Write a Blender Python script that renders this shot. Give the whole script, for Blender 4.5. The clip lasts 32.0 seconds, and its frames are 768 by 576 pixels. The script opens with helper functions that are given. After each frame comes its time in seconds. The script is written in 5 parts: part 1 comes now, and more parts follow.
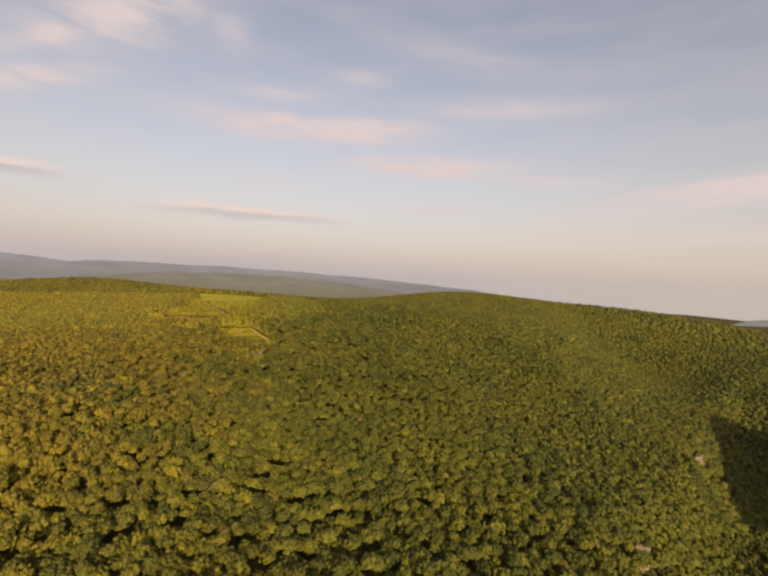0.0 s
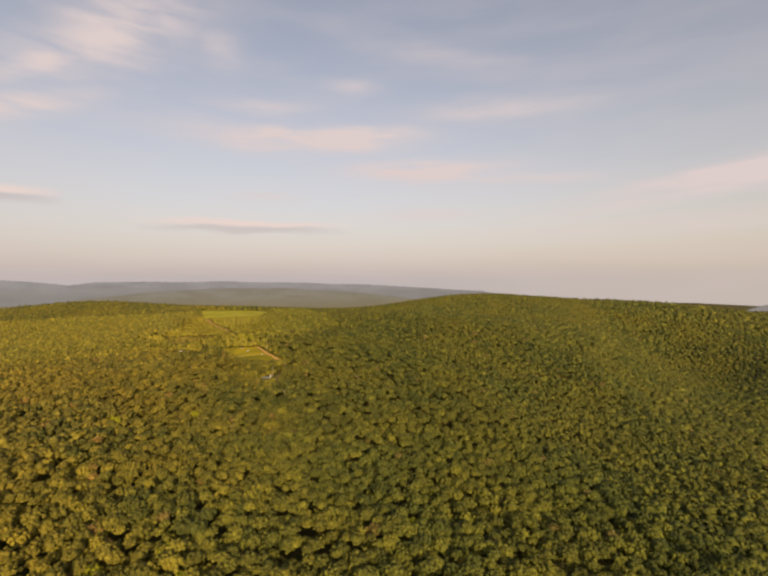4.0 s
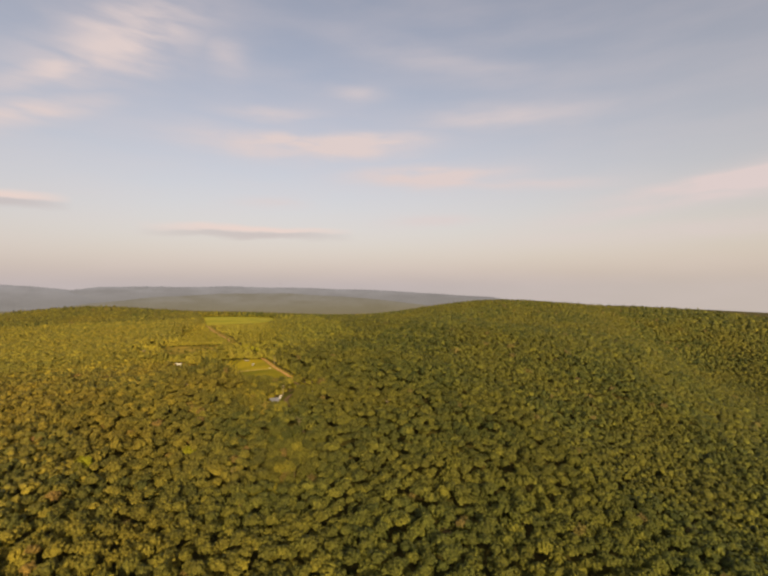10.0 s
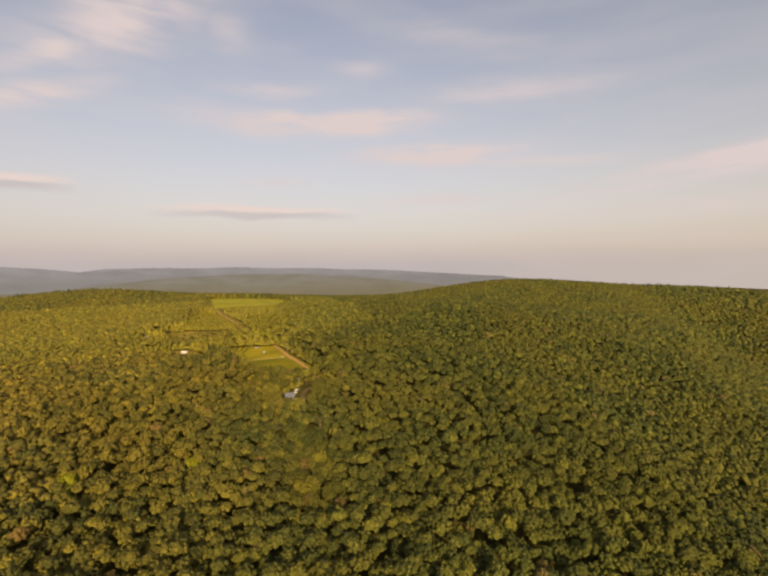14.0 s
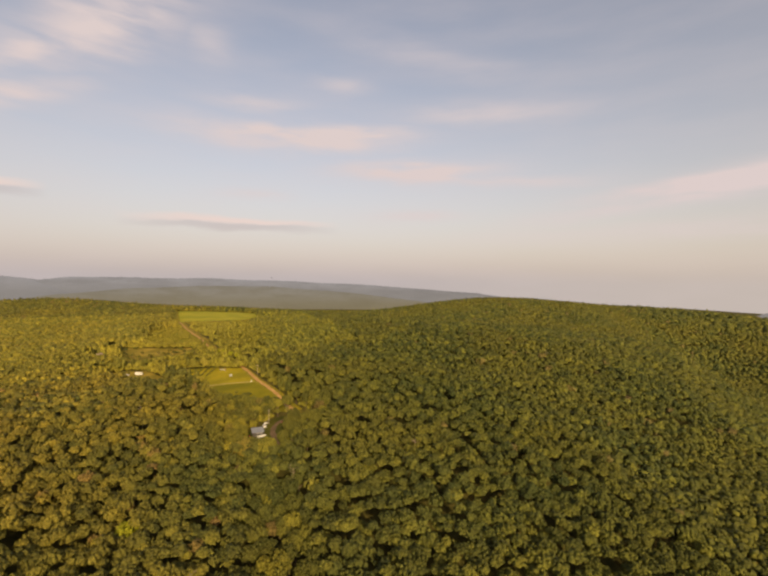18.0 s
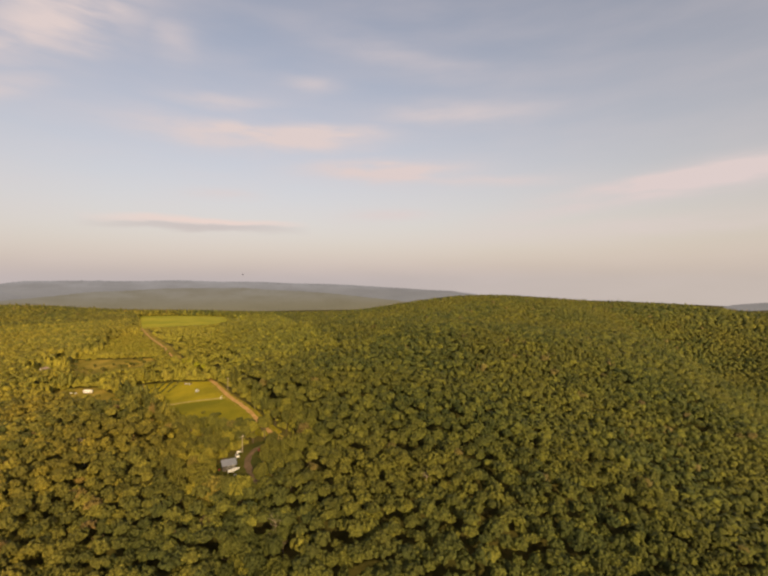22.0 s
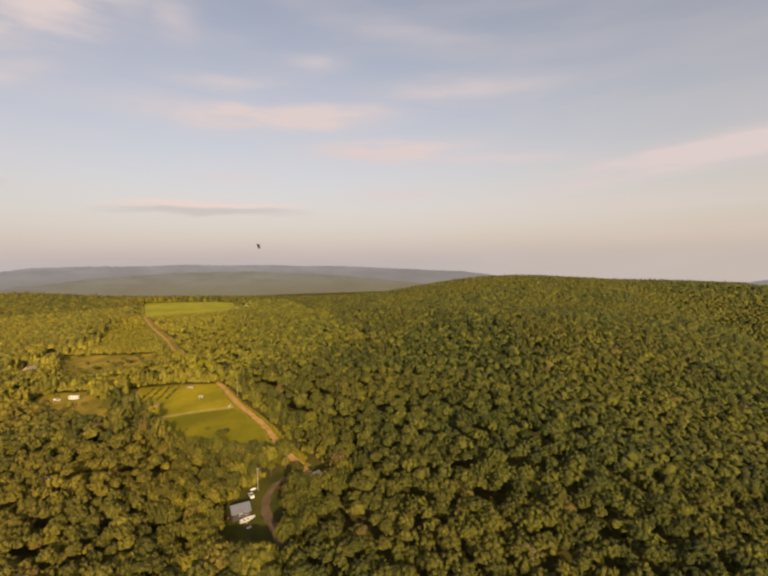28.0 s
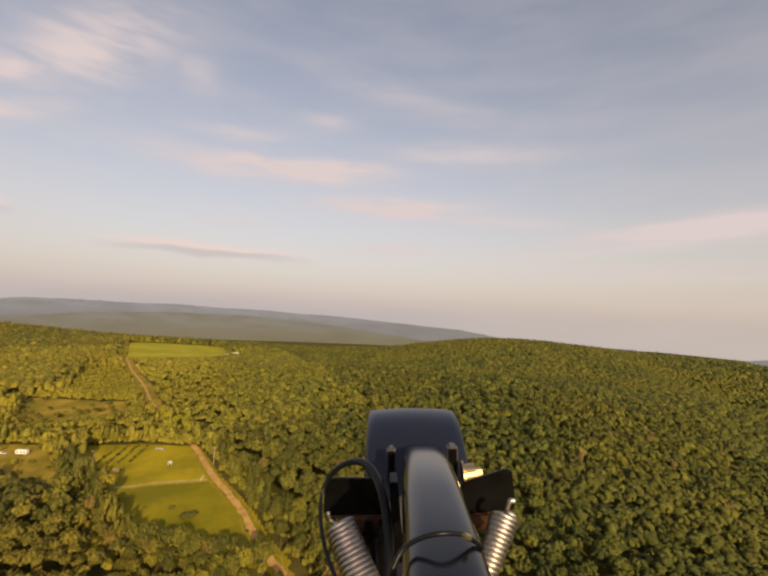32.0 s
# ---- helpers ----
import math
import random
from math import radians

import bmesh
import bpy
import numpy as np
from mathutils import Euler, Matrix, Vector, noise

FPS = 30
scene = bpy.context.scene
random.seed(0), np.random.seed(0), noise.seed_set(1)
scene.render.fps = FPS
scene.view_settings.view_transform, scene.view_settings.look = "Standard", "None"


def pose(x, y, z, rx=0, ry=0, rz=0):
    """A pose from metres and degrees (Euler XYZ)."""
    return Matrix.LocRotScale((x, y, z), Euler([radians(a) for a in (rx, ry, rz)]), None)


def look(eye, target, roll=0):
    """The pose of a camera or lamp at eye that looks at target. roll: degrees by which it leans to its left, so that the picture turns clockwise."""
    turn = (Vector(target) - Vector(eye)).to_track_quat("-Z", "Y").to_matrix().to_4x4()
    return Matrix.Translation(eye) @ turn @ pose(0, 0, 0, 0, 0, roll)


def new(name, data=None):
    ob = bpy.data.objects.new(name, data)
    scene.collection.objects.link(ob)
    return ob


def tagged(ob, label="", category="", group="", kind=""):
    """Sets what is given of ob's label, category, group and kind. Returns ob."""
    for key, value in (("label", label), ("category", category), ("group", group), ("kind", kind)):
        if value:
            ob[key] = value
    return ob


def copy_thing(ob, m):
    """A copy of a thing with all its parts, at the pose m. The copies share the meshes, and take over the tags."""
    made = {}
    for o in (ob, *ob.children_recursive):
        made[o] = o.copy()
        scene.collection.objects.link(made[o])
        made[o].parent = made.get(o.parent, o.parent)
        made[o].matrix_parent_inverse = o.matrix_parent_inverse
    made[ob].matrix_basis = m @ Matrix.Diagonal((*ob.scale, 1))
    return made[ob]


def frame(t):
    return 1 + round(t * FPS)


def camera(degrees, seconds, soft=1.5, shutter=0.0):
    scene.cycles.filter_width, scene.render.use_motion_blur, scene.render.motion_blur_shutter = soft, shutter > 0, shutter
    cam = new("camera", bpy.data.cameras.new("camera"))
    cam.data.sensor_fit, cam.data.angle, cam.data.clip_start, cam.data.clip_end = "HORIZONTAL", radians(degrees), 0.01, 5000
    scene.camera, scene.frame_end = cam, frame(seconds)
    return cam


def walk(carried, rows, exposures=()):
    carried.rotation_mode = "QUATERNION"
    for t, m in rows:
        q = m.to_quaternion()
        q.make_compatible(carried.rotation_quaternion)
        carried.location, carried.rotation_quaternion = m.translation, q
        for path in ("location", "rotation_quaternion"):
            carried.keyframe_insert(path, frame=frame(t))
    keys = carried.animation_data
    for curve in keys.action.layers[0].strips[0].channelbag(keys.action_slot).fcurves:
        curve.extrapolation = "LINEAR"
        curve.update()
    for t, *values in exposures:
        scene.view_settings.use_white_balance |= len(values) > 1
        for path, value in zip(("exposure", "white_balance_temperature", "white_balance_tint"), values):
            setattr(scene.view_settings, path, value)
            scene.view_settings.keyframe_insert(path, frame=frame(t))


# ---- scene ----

# ---- camera ----
PATH = [
    (0, (0.00, 0.00, 100.00), (27.41, 96.13, 97.33), 3.21),
    (0.5, (-0.78, 6.63, 99.89), (27.18, 102.64, 98.69), 2.30),
    (1, (-1.59, 13.34, 99.76), (27.64, 108.97, 99.78), 1.42),
    (1.5, (-2.35, 20.35, 99.73), (27.07, 115.93, 100.03), 1.00),
    (2, (-3.01, 27.62, 99.80), (25.72, 123.41, 100.53), 0.70),
    (2.5, (-3.54, 34.91, 99.87), (24.49, 130.90, 101.05), 0.46),
    (3, (-3.94, 42.19, 99.98), (23.60, 138.32, 101.07), 0.13),
    (3.5, (-4.20, 49.45, 100.14), (22.95, 145.69, 100.20), -0.01),
    (5.5, (-4.85, 77.98, 100.47), (22.45, 174.10, 96.49), -0.61),
    (6, (-5.07, 84.93, 100.44), (21.41, 181.30, 97.01), -0.15),
    (6.5, (-5.19, 91.59, 100.31), (20.84, 188.01, 95.16), -0.34),
    (7, (-5.33, 97.63, 100.06), (20.87, 194.04, 95.61), 0.09),
    (7.5, (-5.51, 103.17, 99.74), (21.24, 199.49, 97.16), 0.44),
    (8, (-5.69, 108.70, 99.49), (21.22, 204.94, 95.90), 0.96),
    (8.5, (-6.03, 114.09, 99.31), (21.05, 210.32, 96.62), 1.44),
    (9, (-6.52, 119.54, 99.15), (20.90, 215.70, 98.27), 1.19),
    (9.5, (-7.15, 125.39, 99.01), (19.93, 221.65, 98.39), 0.32),
    (10, (-7.88, 131.56, 98.93), (18.21, 228.10, 98.81), -0.00),
    (10.5, (-8.54, 137.90, 99.02), (16.91, 234.61, 98.54), -0.43),
    (11, (-9.04, 144.16, 99.16), (16.40, 240.86, 98.05), -0.53),
    (11.5, (-9.45, 150.29, 99.20), (16.71, 246.79, 97.74), -0.39),
    (12, (-9.77, 156.69, 99.21), (17.00, 252.99, 96.18), 0.20),
    (12.5, (-10.05, 163.30, 99.15), (17.08, 259.46, 94.90), 2.91),
    (13, (-10.46, 169.96, 98.98), (18.17, 265.69, 94.91), 2.94),
    (13.5, (-10.86, 176.88, 98.90), (17.67, 272.62, 94.42), 1.04),
    (14, (-11.11, 184.04, 98.89), (13.38, 280.88, 94.18), -0.47),
    (14.5, (-10.97, 191.20, 98.93), (8.70, 289.10, 93.62), -1.21),
    (15, (-10.74, 197.69, 99.04), (8.56, 295.64, 93.17), -2.33),
    (15.5, (-10.36, 203.25, 99.17), (12.44, 300.44, 93.29), -3.27),
    (17.5, (-8.03, 222.59, 99.73), (21.94, 317.98, 97.97), 0.90),
    (18, (-7.95, 228.32, 99.91), (21.86, 323.77, 98.57), 0.91),
    (18.5, (-8.14, 234.82, 100.02), (21.88, 330.17, 97.19), 0.25),
    (19, (-8.38, 241.57, 100.12), (21.41, 336.93, 95.76), -0.99),
    (19.5, (-8.57, 248.09, 100.18), (19.89, 343.72, 93.41), -1.59),
    (20, (-8.51, 254.14, 100.18), (19.52, 350.04, 95.81), -1.71),
    (20.5, (-7.96, 260.01, 100.05), (21.48, 355.52, 96.68), -2.05),
    (21, (-6.96, 265.73, 99.74), (24.41, 360.62, 96.14), -1.35),
    (21.5, (-6.08, 271.30, 99.40), (27.96, 365.32, 98.83), -0.28),
    (22, (-5.51, 277.16, 99.20), (30.02, 370.62, 97.72), -0.02),
    (22.5, (-5.47, 283.19, 99.21), (28.79, 377.03, 94.85), 0.38),
    (23, (-5.93, 289.16, 99.41), (26.17, 383.82, 96.24), 0.83),
    (23.5, (-6.35, 295.11, 99.63), (24.73, 390.11, 96.65), 0.56),
    (24, (-6.32, 301.21, 99.75), (24.90, 396.09, 95.02), 0.35),
    (24.5, (-6.10, 307.09, 99.79), (25.99, 401.69, 95.17), -0.13),
    (25, (-5.92, 312.85, 99.79), (26.58, 407.32, 95.52), -0.01),
    (25.5, (-5.67, 318.67, 99.72), (25.87, 413.41, 94.23), 0.48),
    (27.5, (-2.79, 342.18, 99.35), (31.25, 436.01, 93.21), -1.42),
    (28, (-2.35, 347.61, 99.28), (31.47, 441.54, 93.56), -0.95),
    (28.5, (-2.08, 352.71, 99.30), (31.66, 446.69, 93.97), -0.47),
    (29, (-1.86, 357.69, 99.49), (32.24, 451.58, 94.97), -1.88),
    (29.5, (-1.61, 362.42, 99.74), (31.63, 456.64, 95.70), -1.99),
    (30, (-1.36, 366.93, 100.03), (30.98, 461.53, 97.84), -1.19),
    (30.5, (-1.06, 371.30, 100.33), (31.68, 465.79, 101.03), -0.52),
    (31, (-0.69, 375.66, 100.63), (32.80, 469.88, 101.96), -0.36),
    (31.5, (-0.36, 379.85, 100.88), (33.36, 473.91, 104.65), 0.91),
    (32, (0.00, 383.97, 101.08), (34.49, 477.62, 107.41), 3.01),
]
cam = camera(82.1, 32.0, soft=2.4)
walk(cam, [(t, look(eye, target, roll)) for t, eye, target, roll in PATH])

# ---- world and sun ----
SUN_FROM = Vector((-0.05, -1.0, 0.0)).normalized()
SUN_EL = radians(21)


def math_node(nt, op, a, b=None, c=None):
    n = nt.nodes.new("ShaderNodeMath")
    n.operation = op
    for i, v in enumerate((a, b, c)):
        if v is None:
            continue
        if isinstance(v, (int, float)):
            n.inputs[i].default_value = v
        else:
            nt.links.new(v, n.inputs[i])
    return n.outputs[0]


def mix_node(nt, fac, a, b, blend="MIX"):
    n = nt.nodes.new("ShaderNodeMix")
    n.data_type, n.blend_type = "RGBA", blend
    for sock, v in ((n.inputs[0], fac), (n.inputs[6], a), (n.inputs[7], b)):
        if isinstance(v, (int, float)):
            sock.default_value = v
        elif isinstance(v, tuple):
            sock.default_value = (*v, 1.0)
        else:
            nt.links.new(v, sock)
    return n.outputs[2]


def noise_node(nt, vec, scale, detail=4.0, rough=0.55, distort=0.0):
    n = nt.nodes.new("ShaderNodeTexNoise")
    n.inputs["Scale"].default_value = scale
    n.inputs["Detail"].default_value = detail
    n.inputs["Roughness"].default_value = rough
    n.inputs["Distortion"].default_value = distort
    if vec is not None:
        nt.links.new(vec, n.inputs["Vector"])
    return n.outputs["Fac"]


def ramp_node(nt, fac, lo, hi):
    n = nt.nodes.new("ShaderNodeMapRange")
    n.interpolation_type = "SMOOTHSTEP"
    nt.links.new(fac, n.inputs[0])
    n.inputs[1].default_value, n.inputs[2].default_value = lo, hi
    return n.outputs[0]


def build_world():
    world = bpy.data.worlds.new("world")
    scene.world = world
    world.use_nodes = True
    nt = world.node_tree
    nt.nodes.clear()
    sky = nt.nodes.new("ShaderNodeTexSky")
    sky.sky_type, sky.sun_disc = "NISHITA", False
    sky.sun_elevation = SUN_EL
    sky.sun_rotation = math.atan2(SUN_FROM.x, SUN_FROM.y)
    sky.altitude, sky.air_density, sky.dust_density, sky.ozone_density = 400, 1.0, 2.5, 1.0
    co = nt.nodes.new("ShaderNodeTexCoord").outputs["Generated"]
    sep = nt.nodes.new("ShaderNodeSeparateXYZ")
    nt.links.new(co, sep.inputs[0])
    x, y, z = sep.outputs
    el = math_node(nt, "MULTIPLY", math_node(nt, "ARCSINE", z), 57.2958)
    az = math_node(nt, "MULTIPLY", math_node(nt, "ARCTAN2", math_node(nt, "MULTIPLY", x, -1.0), y), 57.2958)
    # streaky coordinates: stretched along the horizon
    comb = nt.nodes.new("ShaderNodeCombineXYZ")
    nt.links.new(math_node(nt, "MULTIPLY", az, 0.05), comb.inputs[0])
    nt.links.new(math_node(nt, "MULTIPLY", el, 0.22), comb.inputs[1])
    streak = comb.outputs[0]
    warp = math_node(nt, "SUBTRACT", noise_node(nt, streak, 2.2, 4, 0.5), 0.5)
    fine = noise_node(nt, streak, 2.6, 5, 0.5, 0.2)
    # haze low on the horizon, warm grey
    haze = math_node(nt, "POWER", 2.718, math_node(nt, "MULTIPLY", math_node(nt, "MAXIMUM", el, 0.0), -0.06))
    haze_tone = mix_node(nt, ramp_node(nt, az, -5.0, -60.0), HAZE, HAZE_EAST)
    base = mix_node(nt, math_node(nt, "MULTIPLY", haze, HAZE_AMOUNT), mix_node(nt, 1.0, sky.outputs[0], SKY_TINT, "MULTIPLY"), haze_tone)
    # cloud streaks: azimuth (to the left), elevation, half width, half height, tilt, strength
    clouds = ((-5.5, 17.6, 14.0, 1.6, -0.01, 0.95), (-12.0, 18.3, 9.0, 1.1, -0.02, 0.95), (-1.0, 20.8, 6.0, 0.9, 0.0, 0.40), (-30.0, 20.4, 11.0, 1.3, 0.03, 0.45),
              (-21.0, 14.0, 10.0, 1.3, 0.0, 1.05), (-33.0, 12.6, 10.0, 0.9, 0.06, 0.55), (-55.0, 10.7, 11.0, 1.3, -0.08, 1.35), (-46.0, 9.0, 12.0, 1.0, -0.12, 0.45),
              (15.5, 25.6, 9.0, 3.6, -0.45, 0.75), (20.0, 22.6, 7.0, 1.5, -0.50, 0.75), (24.5, 17.0, 8.0, 1.3, -0.35, 0.70), (4.8, 26.8, 3.0, 2.6, 0.3, 0.28),
              (-21.5, 8.5, 6.0, 0.8, 0.0, 0.45), (-1.0, 10.4, 4.5, 0.7, 0.0, 0.40), (-12.0, 23.8, 3.5, 1.0, 0.0, 0.35), (-24.0, 26.5, 14.0, 1.5, 0.2, 0.20),
              (-52.0, 6.0, 18.0, 1.1, 0.0, 0.35))
    total = None
    for a0, e0, w, h, tilt, amount in clouds:
        da = math_node(nt, "SUBTRACT", az, a0)
        de = math_node(nt, "SUBTRACT", math_node(nt, "SUBTRACT", el, e0), math_node(nt, "MULTIPLY", da, tilt))
        de = math_node(nt, "ADD", de, math_node(nt, "MULTIPLY", warp, 1.5 * h))
        d2 = math_node(nt, "ADD", math_node(nt, "POWER", math_node(nt, "ABSOLUTE", math_node(nt, "DIVIDE", da, w)), 2.0),
                       math_node(nt, "POWER", math_node(nt, "ABSOLUTE", math_node(nt, "DIVIDE", de, h)), 2.0))
        m = math_node(nt, "MULTIPLY", math_node(nt, "POWER", 2.718, math_node(nt, "MULTIPLY", d2, -1.3)), amount)
        total = m if total is None else math_node(nt, "MAXIMUM", total, m)
    shaped = math_node(nt, "MULTIPLY", math_node(nt, "MULTIPLY", total, 1.4), ramp_node(nt, fine, 0.08, 0.66))
    veil = math_node(nt, "MULTIPLY", ramp_node(nt, noise_node(nt, streak, 1.4, 4, 0.5), 0.20, 0.90), 0.20)
    cover = math_node(nt, "MINIMUM", math_node(nt, "ADD", shaped, veil), 1.0)
    col = mix_node(nt, cover, base, CLOUD)
    # low streaks with a grey underside, each lit along its upper edge
    for a0, e0, w, h, amount in ((1.4, 6.6, 13.0, 0.75, 0.75), (25.5, 8.5, 5.5, 0.95, 0.7)):
        da = math_node(nt, "DIVIDE", math_node(nt, "SUBTRACT", az, a0), w)
        de = math_node(nt, "DIVIDE", math_node(nt, "SUBTRACT", math_node(nt, "ADD", el, math_node(nt, "MULTIPLY", warp, 1.8)), e0), h)
        round_off = math_node(nt, "MAXIMUM", math_node(nt, "SUBTRACT", 1.0, math_node(nt, "MULTIPLY", da, da)), 0.0)
        body = math_node(nt, "MULTIPLY", math_node(nt, "MULTIPLY", ramp_node(nt, de, -1.1, -0.2), ramp_node(nt, de, 1.0, 0.1)), round_off)
        rim = math_node(nt, "MULTIPLY", math_node(nt, "MULTIPLY", ramp_node(nt, de, 0.1, 0.7), ramp_node(nt, de, 1.7, 0.8)), round_off)
        col = mix_node(nt, math_node(nt, "MULTIPLY", body, amount * 0.65), col, STREAK_SHADE)
        col = mix_node(nt, math_node(nt, "MULTIPLY", rim, min(1.0, amount * 1.3)), col, STREAK_LIGHT)
    bg = nt.nodes.new("ShaderNodeBackground")
    bg.inputs[1].default_value = 0.1
    nt.links.new(col, bg.inputs[0])
    out = nt.nodes.new("ShaderNodeOutputWorld")
    nt.links.new(bg.outputs[0], out.inputs[0])


SKY_TINT, HAZE, CLOUD, HAZE_AMOUNT = (2.4, 1.78, 1.45), (5.15, 4.52, 4.5), (7.3, 6.15, 5.95), 0.92
HAZE_EAST = (5.75, 4.95, 4.45)
STREAK_SHADE, STREAK_LIGHT = (5.1, 4.25, 4.2), (8.2, 6.6, 6.0)
build_world()
sun = new("sun", bpy.data.lights.new("sun", "SUN"))
sun.data.energy, sun.data.angle, sun.data.color = 5.0, radians(0.6), (1.0, 0.74, 0.38)
sun.matrix_world = look(tuple(SUN_FROM * math.cos(SUN_EL) * 500 + Vector((0, 0, math.sin(SUN_EL) * 500))), (0, 0, 0))
scene.view_settings.exposure = 0.0

# ---- materials ----


def material(name, rough=0.8, metal=0.0, spec=0.5):
    m = bpy.data.materials.new(name)
    m.use_nodes = True
    nt = m.node_tree
    b = nt.nodes["Principled BSDF"]
    b.inputs["Specular IOR Level"].default_value = spec
    b.inputs["Roughness"].default_value = rough
    b.inputs["Metallic"].default_value = metal
    return m, nt, b


def bump(nt, bsdf, height, strength, distance):
    n = nt.nodes.new("ShaderNodeBump")
    n.inputs["Strength"].default_value = strength
    n.inputs["Distance"].default_value = distance
    nt.links.new(height, n.inputs["Height"])
    nt.links.new(n.outputs[0], bsdf.inputs["Normal"])


def place_node(nt, obj=False):
    if obj:
        return nt.nodes.new("ShaderNodeTexCoord").outputs["Object"]
    return nt.nodes.new("ShaderNodeNewGeometry").outputs["Position"]


def mottled(name, dark, light, scale=1.0, rough=0.85, metal=0.0, depth=0.02, fine=8.0, obj=True, lo=0.35, hi=0.68):
    """Two-scale variation between two colours, with fine relief."""
    m, nt, b = material(name, rough, metal, 0.1)
    p = place_node(nt, obj)
    big = ramp_node(nt, noise_node(nt, p, scale, 5, 0.6), lo, hi)
    small = noise_node(nt, p, scale * fine, 4, 0.6)
    c = mix_node(nt, big, dark, light)
    c = mix_node(nt, math_node(nt, "MULTIPLY", small, 0.5), c, tuple(v * 0.6 for v in dark))
    nt.links.new(c, b.inputs["Base Color"])
    bump(nt, b, small, 0.5, depth)
    return m


def foliage(name, per_tree):
    """Leaves: hue by tree, mottled by clump."""
    m, nt, b = material(name, 0.75)
    b.inputs["Specular IOR Level"].default_value = 0.2
    p = place_node(nt)
    if per_tree == "object":
        rnd = nt.nodes.new("ShaderNodeObjectInfo").outputs["Random"]
    else:
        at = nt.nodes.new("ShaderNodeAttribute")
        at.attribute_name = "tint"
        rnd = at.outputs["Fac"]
    ramp = nt.nodes.new("ShaderNodeValToRGB")
    cols = ((0.0, (0.036, 0.050, 0.012)), (0.25, (0.062, 0.074, 0.015)), (0.6, (0.090, 0.100, 0.017)), (0.85, (0.128, 0.134, 0.020)),
            (0.955, (0.220, 0.216, 0.024)), (0.985, (0.14, 0.115, 0.032)), (1.0, (0.13, 0.095, 0.035)))
    while len(ramp.color_ramp.elements) < len(cols):
        ramp.color_ramp.elements.new(0.5)
    for e, (pos, c) in zip(ramp.color_ramp.elements, cols):
        e.position, e.color = pos, (*c, 1)
    nt.links.new(rnd, ramp.inputs[0])
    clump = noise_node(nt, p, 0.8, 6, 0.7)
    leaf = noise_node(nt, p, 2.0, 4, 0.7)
    stand = ramp_node(nt, noise_node(nt, p, 0.012, 3, 0.5), 0.35, 0.68)
    sep = nt.nodes.new("ShaderNodeSeparateXYZ")
    nt.links.new(p, sep.inputs[0])
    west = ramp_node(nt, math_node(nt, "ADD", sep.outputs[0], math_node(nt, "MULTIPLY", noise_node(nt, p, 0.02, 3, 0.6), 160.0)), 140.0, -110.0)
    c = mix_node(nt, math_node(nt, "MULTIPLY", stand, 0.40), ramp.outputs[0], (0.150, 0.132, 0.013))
    # west of the valley: front-lit sun brightness and warmth put into the leaf colour
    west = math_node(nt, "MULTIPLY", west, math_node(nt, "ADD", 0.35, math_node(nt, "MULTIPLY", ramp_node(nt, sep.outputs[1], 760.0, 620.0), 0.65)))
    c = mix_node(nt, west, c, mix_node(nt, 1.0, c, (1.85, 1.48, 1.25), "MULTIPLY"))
    # eastern slope: side-lit darkness put into the leaf colour, also a little greener
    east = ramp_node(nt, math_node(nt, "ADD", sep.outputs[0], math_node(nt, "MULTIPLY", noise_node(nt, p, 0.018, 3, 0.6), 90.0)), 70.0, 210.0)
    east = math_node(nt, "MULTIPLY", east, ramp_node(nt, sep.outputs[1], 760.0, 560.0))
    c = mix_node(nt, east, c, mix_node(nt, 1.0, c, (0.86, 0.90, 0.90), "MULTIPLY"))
    # leaves on the southern hill are multiplied about a fifth lighter
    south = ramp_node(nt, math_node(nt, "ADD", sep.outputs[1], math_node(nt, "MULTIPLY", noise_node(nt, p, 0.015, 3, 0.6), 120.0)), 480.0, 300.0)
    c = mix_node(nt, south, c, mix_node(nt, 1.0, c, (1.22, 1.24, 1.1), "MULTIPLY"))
    # noise-placed dark spots: shade between leaf clumps and sprays put into the colour
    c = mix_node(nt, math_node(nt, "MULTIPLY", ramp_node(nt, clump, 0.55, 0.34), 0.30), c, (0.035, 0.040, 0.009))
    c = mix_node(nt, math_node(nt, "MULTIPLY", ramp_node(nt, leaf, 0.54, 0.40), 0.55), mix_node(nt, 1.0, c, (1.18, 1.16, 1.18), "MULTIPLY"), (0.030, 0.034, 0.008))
    island = nt.nodes.new("ShaderNodeNewGeometry").outputs["Random Per Island"]
    shade = nt.nodes.new("ShaderNodeCombineColor")
    value = math_node(nt, "ADD", 0.74, math_node(nt, "MULTIPLY", island, 0.40))
    for k in range(3):
        nt.links.new(value, shade.inputs[k])
    c = mix_node(nt, 1.0, c, shade.outputs[0], "MULTIPLY")
    nt.links.new(c, b.inputs["Base Color"])
    bump(nt, b, leaf, 0.9, 0.6)
    return m


